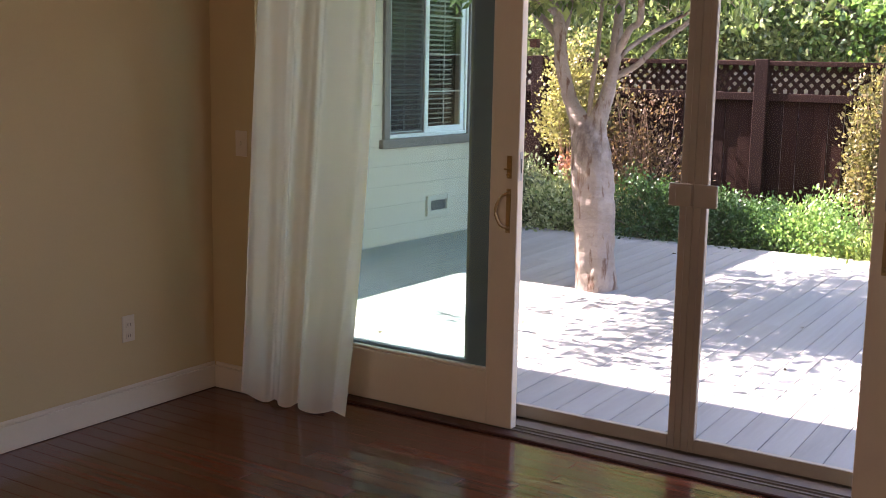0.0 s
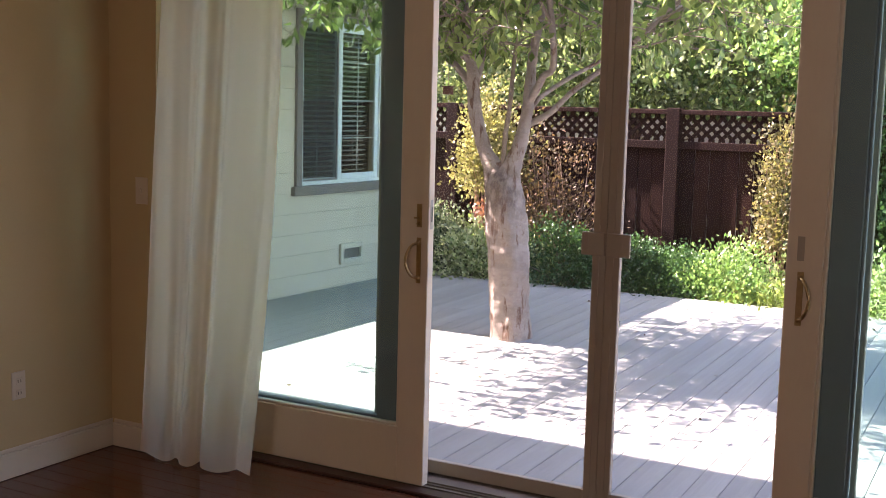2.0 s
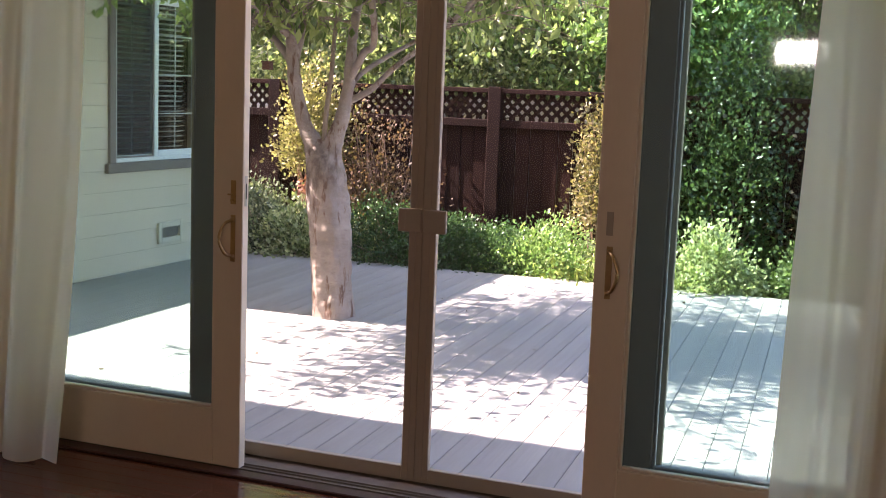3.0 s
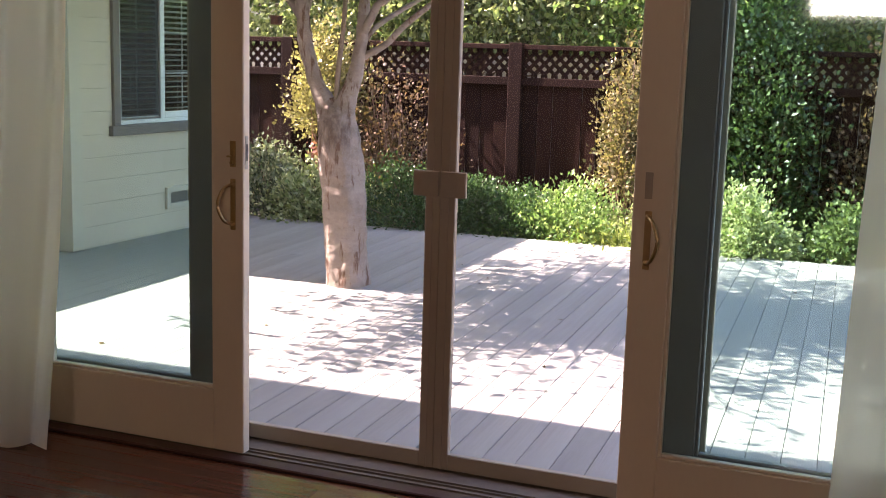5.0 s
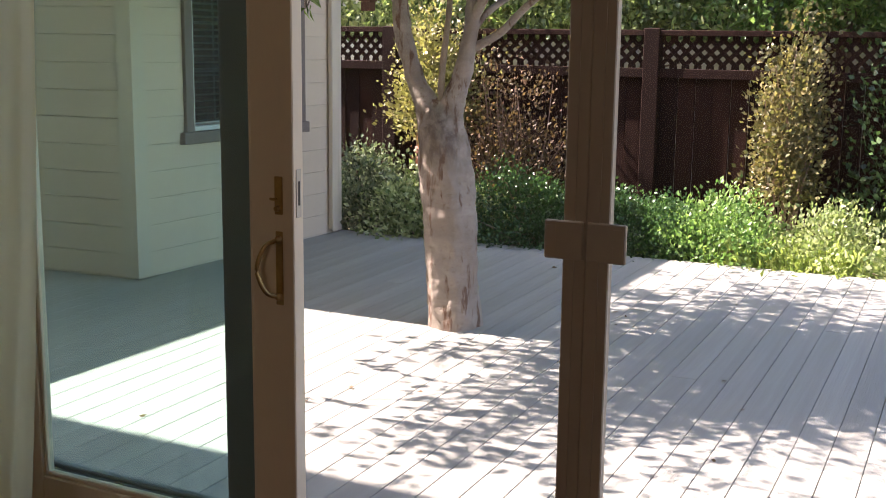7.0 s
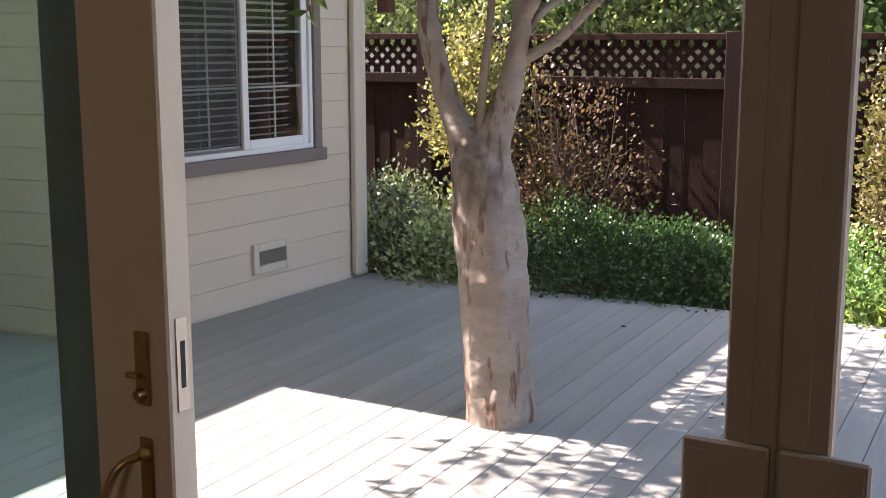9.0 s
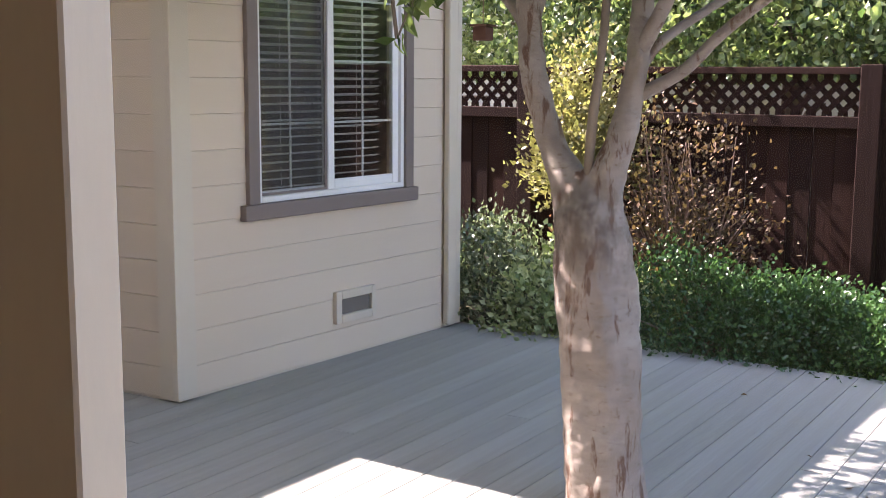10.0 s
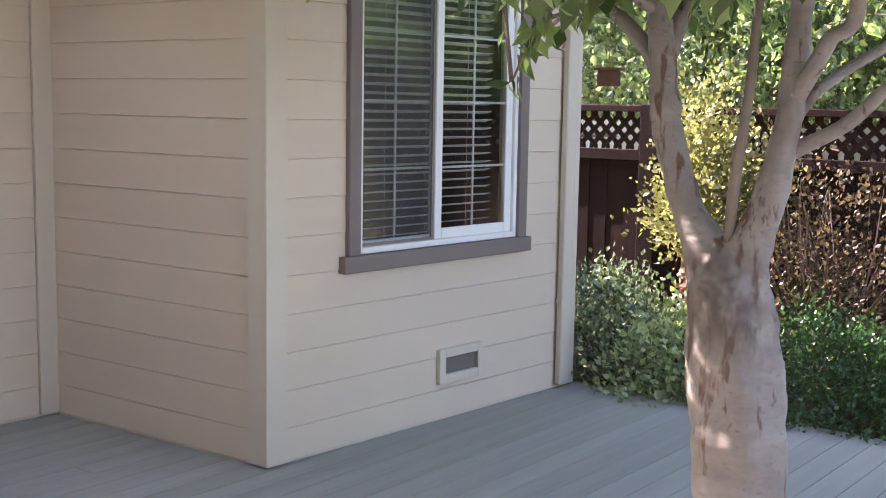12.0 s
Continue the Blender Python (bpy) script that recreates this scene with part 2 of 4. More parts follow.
L_FAR = leaf_mat("far_leaf", (0.42, 0.48, 0.25), (0.04, 0.085, 0.03), 0.5, 0.28)
# climber leaves darkened: the shade at the right of the fence is in their colour
L_SHADE = leaf_mat("shade_toned_climber_leaf", (0.09, 0.16, 0.055), (0.012, 0.03, 0.01), 0.2, 0.35)
L_GRASS = leaf_mat("grass_blade", (0.4, 0.46, 0.15), (0.2, 0.28, 0.07), 0.35, 0.5)


# ---- mesh helpers ----
def box(bm, x0, y0, z0, x1, y1, z1, bevel=0.0):
    made = bmesh.ops.create_cube(bm, size=1.0, matrix=Matrix.LocRotScale(((x0 + x1) / 2, (y0 + y1) / 2, (z0 + z1) / 2), None, (abs(x1 - x0), abs(y1 - y0), abs(z1 - z0))))
    if bevel:
        edges = list({e for v in made["verts"] for e in v.link_edges})
        bmesh.ops.bevel(bm, geom=edges, offset=bevel, segments=1, affect="EDGES")
    return bm


def boxes(*dims, bevel=0.0):
    bm = bmesh.new()
    for d in dims:
        box(bm, *d, bevel=bevel)
    return bm


def to_mesh(name, bm, material, smooth=False):
    me = bpy.data.meshes.new(name)
    bm.to_mesh(me)
    bm.free()
    me.materials.append(material)
    if smooth:
        me.polygons.foreach_set("use_smooth", [True] * len(me.polygons))
    return me


def part(name, bm, material, parent=None, label="", smooth=False):
    """Links a bmesh (or a ready mesh) as one object under a thing."""
    me = bm if isinstance(bm, bpy.types.Mesh) else to_mesh(name, bm, material, smooth)
    ob = new(name, me)
    ob.parent = parent
    if label:
        ob["label"] = label
    return ob


def thing(name, label, category, at=None, kind="", group=""):
    ob = new(name)
    ob.empty_display_size = 0.1
    if at is not None:
        ob.matrix_world = at
    return tagged(ob, label, category, group, kind)


def tube(bm, pts, radii, sides=10, lumps=0.0, seed=0):
    """A tapered tube along a polyline, with closed ends."""
    rng = random.Random(seed)
    rings = []
    for i, p in enumerate(pts):
        p = Vector(p)
        a = Vector(pts[max(i - 1, 0)])
        b = Vector(pts[min(i + 1, len(pts) - 1)])
        q = (b - a).to_track_quat("Z", "X")
        ring = []
        for k in range(sides):
            w = 2 * math.pi * k / sides
            r = radii[i] * (1 + (lumps * noise.noise((p.x * 3 + math.cos(w) * 1.3, p.z * 2.2 + seed, math.sin(w) * 1.3)) if lumps else 0))
            ring.append(bm.verts.new(p + q @ Vector((math.cos(w) * r, math.sin(w) * r, 0))))
        rings.append(ring)
    for a, b in zip(rings, rings[1:]):
        for k in range(sides):
            bm.faces.new((a[k], a[(k + 1) % sides], b[(k + 1) % sides], b[k]))
    bm.faces.new(rings[0][::-1])
    bm.faces.new(rings[-1])
    return bm


def smooth_line(pts, n):
    """Points along a Catmull-Rom curve through pts."""
    P = [Vector(p) for p in pts]
    P = [P[0] * 2 - P[1]] + P + [P[-1] * 2 - P[-2]]
    out = []
    for i in range(1, len(P) - 2):
        for k in range(n):
            t = k / n
            a, b, c, d = P[i - 1:i + 3]
            out.append(0.5 * ((2 * b) + (c - a) * t + (2 * a - 5 * b + 4 * c - d) * t * t + (3 * b - a - 3 * c + d) * t ** 3))
    out.append(P[-2])
    return out


def leaf_cloud(name, places, ways, sizes, material, ratio=0.42, fold=0.18):
    """Many folded leaves as one mesh: each is a pointed blade along its way."""
    n = len(places)
    w = ways / np.linalg.norm(ways, axis=1, keepdims=True)
    ref = np.random.default_rng(n).normal(size=(n, 3))
    side = np.cross(w, ref)
    side /= np.linalg.norm(side, axis=1, keepdims=True)
    up = np.cross(side, w)
    s = sizes[:, None]
    v = np.empty((n, 4, 3), np.float32)
    v[:, 0] = places
    v[:, 1] = places + w * s * 0.45 + side * s * ratio + up * s * fold
    v[:, 2] = places + w * s - up * s * fold * 0.6
    v[:, 3] = places + w * s * 0.45 - side * s * ratio + up * s * fold
    idx = (np.arange(n, dtype=np.int32) * 4)[:, None] + np.array([0, 1, 2, 0, 2, 3], np.int32)
    me = bpy.data.meshes.new(name)
    me.vertices.add(n * 4)
    me.vertices.foreach_set("co", v.ravel())
    me.loops.add(n * 6)
    me.loops.foreach_set("vertex_index", idx.ravel())
    me.polygons.add(n * 2)
    me.polygons.foreach_set("loop_start", np.arange(0, n * 6, 3, dtype=np.int32))
    me.update(calc_edges=True)
    me.materials.append(material)
    return me

# ---- the room ----
RX0, RX1, RY0, RY1, RH = -1.477, 4.4, -7.0, -0.242, 2.75   # inner faces
DX0, DX1, DH = -1.2, 2.54, 2.42                            # door opening
OUT = 0.30                                                 # outer face of the door wall
DECK_Z = 0.006


def structure(name, bm, material, label, category, smooth=False):
    ob = part(name, bm, material, None, "", smooth)
    return tagged(ob, label, category, "", "structure")


structure("wall_west", boxes((RX0 - 0.15, RY0 - 0.15, -0.1, RX0, OUT - 0.02, RH)), M_WALL, "tan painted plaster side wall of the room", "wall")
structure("wall_east", boxes((RX1, RY0 - 0.15, -0.1, RX1 + 0.15, OUT - 0.02, RH)), M_WALL, "tan painted plaster wall facing the side wall", "wall")
structure("wall_north", boxes((RX0, RY1, -0.1, DX0, OUT - 0.06, RH), (DX1, RY1, -0.1, RX1, OUT - 0.06, RH), (DX0, RY1, DH, DX1, OUT - 0.06, RH)), M_WALL, "tan painted wall around the patio door opening", "wall")
structure("wall_south", boxes((RX0, RY0 - 0.15, -0.1, 1.35, RY0, RH), (2.75, RY0 - 0.15, -0.1, RX1, RY0, RH), (1.35, RY0 - 0.15, -0.1, 2.75, RY0, 1.9), (1.35, RY0 - 0.15, 2.17, 2.75, RY0, RH)), M_WALL, "tan painted back wall with a high window opening", "wall")
structure("ceiling", boxes((RX0 - 0.15, RY0 - 0.15, RH, RX1 + 0.15, OUT - 0.02, RH + 0.12)), M_CEIL, "pale painted flat ceiling of the room", "ceiling")

w2 = thing("window_2", "white framed narrow high window in the back wall", "window", kind="structure")
for nm, d in (("frame", (1.35, -7.1, 1.9, 1.38, -7.03, 2.17)), ("frame", (2.72, -7.1, 1.9, 2.75, -7.03, 2.17)), ("frame", (1.38, -7.1, 1.9, 2.72, -7.03, 1.93)), ("frame", (1.38, -7.1, 2.14, 2.72, -7.03, 2.17)), ("mullion", (2.03, -7.1, 1.93, 2.07, -7.03, 2.14))):
    part(nm, boxes(d, bevel=0.004), M_VINYL, w2)
for a, b in ((1.38, 2.03), (2.07, 2.72)):
    p = part("pane", boxes((a, -7.085, 1.93, b, -7.08, 2.14)), M_WGLASS, w2)
    p.visible_shadow = False


def skirting(name, pts):
    """A baseboard of moulded profile along a wall: body, rounded cap."""
    ob = thing(name, "cream painted wooden baseboard along the wall", "baseboard", kind="structure")
    for (x0, y0, x1, y1) in pts:
        part("board", boxes((x0, y0, 0.002, x1, y1, 0.108), bevel=0.003), M_TRIM, ob)
        if abs(x1 - x0) < abs(y1 - y0):
            part("cap", boxes((x0, y0, 0.108, x0 + (x1 - x0) * 0.6, y1, 0.127), bevel=0.004), M_TRIM, ob)
        else:
            part("cap", boxes((x0, y1 - (y1 - y0) * 0.6, 0.108, x1, y1, 0.127), bevel=0.004), M_TRIM, ob)
    return ob


skirting("baseboard_west", [(RX0, RY0 + 0.02, RX0 + 0.016, RY1)])
skirting("baseboard_north", [(RX0 + 0.018, RY1 - 0.016, DX0 - 0.0, RY1), (DX1, RY1 - 0.016, RX1 - 0.02, RY1)])

# outlet and switch plates
out = thing("wall_outlet", "ivory plastic wall outlet plate above the baseboard", "outlet")
part("plate", boxes((RX0, -0.805, 0.325, RX0 + 0.006, -0.735, 0.442), bevel=0.002), M_PLATE, out)
for z in (0.352, 0.402):
    part("socket", boxes((RX0 + 0.006, -0.787, z - 0.014, RX0 + 0.009, -0.753, z + 0.014), bevel=0.002), M_PLATE, out)
    for dy in (-0.777, -0.763):
        part("slot", boxes((RX0 + 0.009, dy - 0.0015, z - 0.006, RX0 + 0.0095, dy + 0.0015, z + 0.006)), M_SLOT, out)
sw = thing("light_switch", "ivory plastic light switch plate beside the curtain", "light switch")
part("plate", boxes((-1.32, RY1 - 0.006, 1.12, -1.25, RY1, 1.237), bevel=0.002), M_PLATE, sw)
part("toggle", boxes((-1.29, RY1 - 0.016, 1.168, -1.28, RY1 - 0.006, 1.19), bevel=0.002), M_PLATE, sw)

# ---- patio door ----
fr = thing("door_frame", "tan painted frame of a wide four-panel patio door", "door frame", kind="structure")
part("jamb", boxes((DX0, -0.03, 0.0, DX0 + 0.05, 0.25, DH), bevel=0.003), M_DOOR, fr)
part("jamb", boxes((DX1 - 0.05, -0.03, 0.0, DX1, 0.25, DH), bevel=0.003), M_DOOR, fr)
part("head", boxes((DX0 + 0.05, -0.03, DH - 0.05, DX1 - 0.05, 0.25, DH), bevel=0.003), M_DOOR, fr)
part("sill", boxes((DX0 + 0.05, -0.002, -0.05, DX1 - 0.05, 0.27, 0.004)), M_SILL, fr, "worn tan metal sill")
for y in (0.012, 0.05, 0.077, 0.2):
    part("track", boxes((DX0 + 0.05, y, 0.004, DX1 - 0.05, y + 0.006, 0.012)), M_SILL, fr)
part("threshold", boxes((DX0 + 0.02, -0.075, 0.0, DX1 - 0.02, -0.004, 0.013), bevel=0.004), M_THRESH, fr, "dark wood threshold")


def glazed_panel(name, label, x0, x1, y0, y1, z0, z1, stile, rail, material, glass, hung=None):
    """A door panel: two stiles (the one at the jamb may be slimmer), two rails, glazing beads and a pane."""
    ob = thing(name, label, "door", kind="structure")
    b = 0.003
    left = hung or stile
    part("stile", boxes((x0, y0, z0, x0 + left, y1, z1), bevel=b), material, ob)
    part("stile", boxes((x1 - stile, y0, z0, x1, y1, z1), bevel=b), material, ob)
    part("rail", boxes((x0 + left, y0, z0, x1 - stile, y1, z0 + rail), bevel=b), material, ob)
    part("rail", boxes((x0 + left, y0, z1 - stile, x1 - stile, y1, z1), bevel=b), material, ob)
    ym = (y0 + y1) / 2
    g = 0.012
    a, c, d, e = x0 + left, x1 - stile, z0 + rail, z1 - stile
    for q in ((a, ym - 0.014, d, a + g, ym + 0.014, e), (c - g, ym - 0.014, d, c, ym + 0.014, e), (a + g, ym - 0.014, d, c - g, ym + 0.014, d + g), (a + g, ym - 0.014, e - g, c - g, ym + 0.014, e)):
        part("glazing_bead", boxes(q, bevel=0.003), material, ob)
    p = part("pane", boxes((a + g, ym - 0.003, d + g, c - g, ym + 0.003, e - g)), glass, ob)
    p.visible_shadow = False
    return ob


def pull_handle(parent, x, y, side):
    """A brass bow pull on a narrow back plate."""
    h = part("handle", boxes((x - 0.011, y - 0.004, 0.863, x + 0.011, y, 1.05), bevel=0.0018), M_BRASS, parent, "polished brass bow handle")
    bm = bmesh.new()
    line = smooth_line([(x, y - 0.006, 0.884), (x + side * 0.022, y - 0.032, 0.9), (x + side * 0.04, y - 0.042, 0.957), (x + side * 0.022, y - 0.032, 1.014), (x, y - 0.006, 1.03)], 6)
    tube(bm, line, [0.0062] * len(line), 8)
    part("grip", bm, M_BRASS, h, smooth=True)
    for z in (0.884, 1.03):
        bm = bmesh.new()
        bmesh.ops.create_uvsphere(bm, u_segments=10, v_segments=6, radius=0.0105, matrix=Matrix.Translation((x, y - 0.006, z)))
        part("boss", bm, M_BRASS, h, smooth=True)


d1 = glazed_panel("door_1", "tan painted glass door panel slid open, brass bow handle", -0.995, 0.03, 0.0, 0.045, 0.014, 2.36, 0.128, 0.234, M_DOOR, M_GLASS)
d2 = glazed_panel("door_2", "tan painted glass door panel slid open against the frame", 1.45, 2.477, 0.0, 0.045, 0.014, 2.36, 0.124, 0.234, M_DOOR, M_GLASS)
d3 = glazed_panel("door_3", "fixed glass door panel behind the sliding panel", -1.145, -0.098, 0.062, 0.107, 0.014, 2.36, 0.136, 0.234, M_FIXED, M_GLASS, 0.065)
d4 = glazed_panel("door_4", "fixed glass door panel behind the sliding panel", 1.555, 2.49, 0.062, 0.107, 0.014, 2.36, 0.128, 0.234, M_FIXED, M_GLASS)
pull_handle(d1, -0.012, 0.0, -1)
pull_handle(d2, 1.502, 0.0, 1)
lock = part("lock", boxes((-0.024, -0.005, 1.092, 0.0, 0.0, 1.187), bevel=0.002), M_BRASS, d1, "brass thumb-turn lock plate")
part("turn", boxes((-0.034, -0.013, 1.127, -0.012, -0.005, 1.134), bevel=0.002), M_BRASS, lock)
bm = bmesh.new()
bmesh.ops.create_cone(bm, segments=12, radius1=0.008, radius2=0.006, depth=0.012, cap_ends=True, matrix=Matrix.Translation((-0.012, -0.01, 1.108)) @ pose(0, 0, 0, 90))
part("knob", bm, M_BRASS, lock)
ep = part("edge_strike", boxes((0.03, 0.012, 1.085, 0.0318, 0.033, 1.205), bevel=0.0008), M_STEEL, d1, "steel lock face on the door edge")
part("slot", boxes((0.0318, 0.019, 1.115, 0.0323, 0.027, 1.175)), M_SLOT, ep)
part("strike", boxes((1.486, -0.003, 1.088, 1.51, 0.0, 1.172), bevel=0.001), M_SCRF, d2, "dull bronze strike plate")


def sheet(x0, x1, y, z0, z1):
    """A taut cloth of threads, far thinner than it is wide."""
    bm = bmesh.new()
    bm.faces.new([bm.verts.new(p) for p in ((x0, y, z0), (x1, y, z0), (x1, y, z1), (x0, y, z1))])
    return bm


def screen_door(x0, x1, meet, label):
    """Insect screen door: slim frame, mesh, pull at the meeting stile (meet: +1 its right stile, -1 its left)."""
    ob = thing("screen_door", label, "screen door", group="insect screens of the patio door")
    y0, y1, z0, z1, s = 0.185, 0.213, 0.012, 2.35, 0.066
    sm = 0.057   # the meeting stile is slimmer
    x0s, x1s = (x0 + s, x1 - sm) if meet > 0 else (x0 + sm, x1 - s)
    part("stile", boxes((x0, y0, z0, x0s, y1, z1), bevel=0.003), M_SCRF, ob)
    part("stile", boxes((x1s, y0, z0, x1, y1, z1), bevel=0.003), M_SCRF, ob)
    part("rail", boxes((x0s, y0, z0, x1s, y1, 0.07), bevel=0.003), M_SCRF, ob)
    part("rail", boxes((x0s, y0, z1 - s, x1s, y1, z1), bevel=0.003), M_SCRF, ob)
    e = x1 if meet > 0 else x0
    if meet > 0:
        part("astragal", boxes((e - 0.012, y1, z0, e + 0.012, y1 + 0.004, z1)), M_SCRF, ob)
    part("ridge", boxes((e - meet * 0.030 - 0.003, y0 - 0.004, z0, e - meet * 0.030 + 0.003, y0, z1)), M_SCRF, ob)
    mesh = part("screen_mesh", sheet(x0s, x1s, 0.199, 0.07, z1 - s), M_SCREEN, ob, "fine grey insect mesh")
    mesh.visible_shadow = False
    pl = part("pull", boxes((e - meet * 0.1, y0 - 0.012, 1.018, e - meet * 0.004, y0 - 0.0, 1.11), bevel=0.003), M_SCRF, ob, "flat bronze pull plate")
    part("recess", boxes((e - meet * 0.094, y0 - 0.0135, 1.03, e - meet * 0.07, y0 - 0.012, 1.098), bevel=0.0005), M_SCRF, pl)
    return ob


screen_door(-0.33, 0.722, 1, "bronze framed insect screen door closed at the middle")
screen_door(0.7225, 1.70, -1, "bronze framed insect screen door meeting its twin")


# ---- curtains ----
def curtain(x0, x1, lean, folds, seed, label, bow):
    """A hanging cloth with irregular pleats; it leans and gathers a little on its way down."""
    rng = random.Random(seed)
    nx, nz, top = 220, 44, 2.52
    ph = [rng.uniform(0, 6.28) for _ in range(4)]
    verts, faces = [], []
    for j in range(nz + 1):
        v = j / nz
        z = 0.004 + v * (top - 0.004)
        for i in range(nx + 1):
            u = i / nx
            w = u + 0.035 * math.sin(2 * math.pi * u * 1.7 + ph[0]) + 0.03 * math.sin(4 * v + 5 * u + ph[3])
            amp = 0.022 * (0.55 + 0.45 * math.sin(7 * u + 2 * v + ph[1])) * (0.7 + 0.6 * (1 - v))
            f = math.sin(2 * math.pi * folds * w + ph[2] + 0.5 * math.sin(3 * v + ph[3]))
            g = math.sin(2 * math.pi * folds * 2.3 * w + ph[1])
            y = -0.285 + amp * f + 0.0035 * g + 0.0012 * math.sin(2 * math.pi * folds * 4.1 * w + 4 * v + ph[0]) + 0.02 * (1 - v) * math.sin(3 * u + ph[3])
            x = x0 + (x1 - x0) * u + lean * v + bow * math.sin(math.pi * v) * u + 0.010 * math.cos(2 * math.pi * folds * w + ph[2])
            dz = 0.02 * max(0.0, 0.5 + 0.5 * math.sin(2 * math.pi * folds * w + 1)) * (1 - v) ** 6
            verts.append((x, y, z + dz))
    for j in range(nz):
        for i in range(nx):
            a = j * (nx + 1) + i
            faces.append((a, a + 1, a + nx + 2, a + nx + 1))
    me = bpy.data.meshes.new("curtain")
    me.from_pydata(verts, [], faces)
    me.polygons.foreach_set("use_smooth", [True] * len(me.polygons))
    me.materials.append(M_CURT)
    ob = new("curtain", me)
    return tagged(ob, label, "curtain", "curtains beside the patio door")


curtain(-1.25, -0.655, 0.17, 3.4, 3, "sheer off-white curtain gathered at the door's corner", 0.05)
curtain(2.10, 2.96, 0.07, 4.6, 11, "sheer off-white curtain gathered beside the door panel", 0.02)

# ---- houses outside ----
WA, WB, WC, WD = Vector((-3.307, 3.121)), Vector((-3.24, 5.339)), Vector((-4.759, 2.984)), Vector((-4.85, 0.3))
COURSE, FIRST, EAVE = 0.1697, 0.162, 2.4


def siding_wall(name, label, P, Q, hole=None, trims=(True, True), top=EAVE, deep=0.16):
    """A lap-sided wall from P to Q, seen from its right-hand side; hole: s0, z0, s1, z1. Each board is a piece."""
    d = (Q - P)
    length = d.length
    ang = math.atan2(d.y, d.x)
    ob = thing(name, label, "wall", Matrix.Translation((P.x, P.y, 0)) @ Matrix.Rotation(ang, 4, "Z"), "structure")
    if hole:
        s0, z0, s1, z1 = hole
        core = boxes((0, 0.004, DECK_Z - 0.2, s0, deep, top), (s1, 0.004, DECK_Z - 0.2, length, deep, top), (s0, 0.004, DECK_Z - 0.2, s1, deep, z0), (s0, 0.004, z1, s1, deep, top))
    else:
        core = boxes((0, 0.004, DECK_Z - 0.2, length, deep, top))
    part("sheathing", core, M_CTRIM, ob)
    t = 0.095
    a = t if trims[0] else 0.0
    b = length - t if trims[1] else length
    if trims[0]:
        part("corner_board", boxes((-0.024, -0.024, DECK_Z + 0.012, t, 0.019, top), bevel=0.003), M_CTRIM, ob)
    if trims[1]:
        part("corner_board", boxes((length - t, -0.022, DECK_Z + 0.012, length + 0.020, 0.019, top), bevel=0.003), M_CTRIM, ob)

    def board(u0, u1, z0, z1):
        bm = bmesh.new()
        prof = [(0.018, z0), (0.0, z0), (-0.0035, z0 + 0.003), (0.0005, z1 - 0.002), (0.018, z1)]
        ends = [[bm.verts.new((u, y, z)) for y, z in prof] for u in (u0 + 0.002, u1 - 0.002)]
        k = len(prof)
        for i in range(k):
            bm.faces.new((ends[0][i], ends[1][i], ends[1][(i + 1) % k], ends[0][(i + 1) % k]))
        bm.faces.new(ends[0][::-1])
        bm.faces.new(ends[1])
        bmesh.ops.recalc_face_normals(bm, faces=bm.faces)
        part("siding_board", bm, M_SIDING, ob)

    z0 = DECK_Z + 0.012
    z1 = FIRST
    while z0 < top - 0.02:
        z1 = min(z1, top)
        spans = [(a, b)]
        if hole and z1 > hole[1] + 0.02 and z0 < hole[3] - 0.01:
            spans = [(a, hole[0]), (hole[2], b)]
        for u0, u1 in spans:
            board(u0, u1, z0 + (0.003 if z0 > 0.05 else 0.0), z1)
        z0, z1 = z1, z1 + COURSE
    return ob


# window wall of the wing, its return and the wall of the recess
hole = (0.475, 0.85, 1.745, 2.3)
win_wall = siding_wall("wall_wing_front", "cream lap-sided house wall with a window and vent", WA, WB, hole)
siding_wall("wall_wing_side", "cream lap-sided house wall in the shaded recess", WC, WA, None, (False, True))
siding_wall("wall_recess", "cream lap-sided house wall beside the recess", WD, WC, None, (False, True))
siding_wall("wall_house_left", "cream lap-sided outer wall beside the patio door", Vector((DX0, OUT)), Vector((WD.x, OUT)), None, (True, False), 2.75, 0.055)
siding_wall("wall_house_right", "cream lap-sided outer wall beside the patio door", Vector((9.0, OUT)), Vector((DX1, OUT)), None, (False, True), 2.75, 0.055)
siding_wall("wall_wing_end", "cream lap-sided end wall of the house wing", WB, WB + Vector((-5.0, 0.45)), None, (True, False))


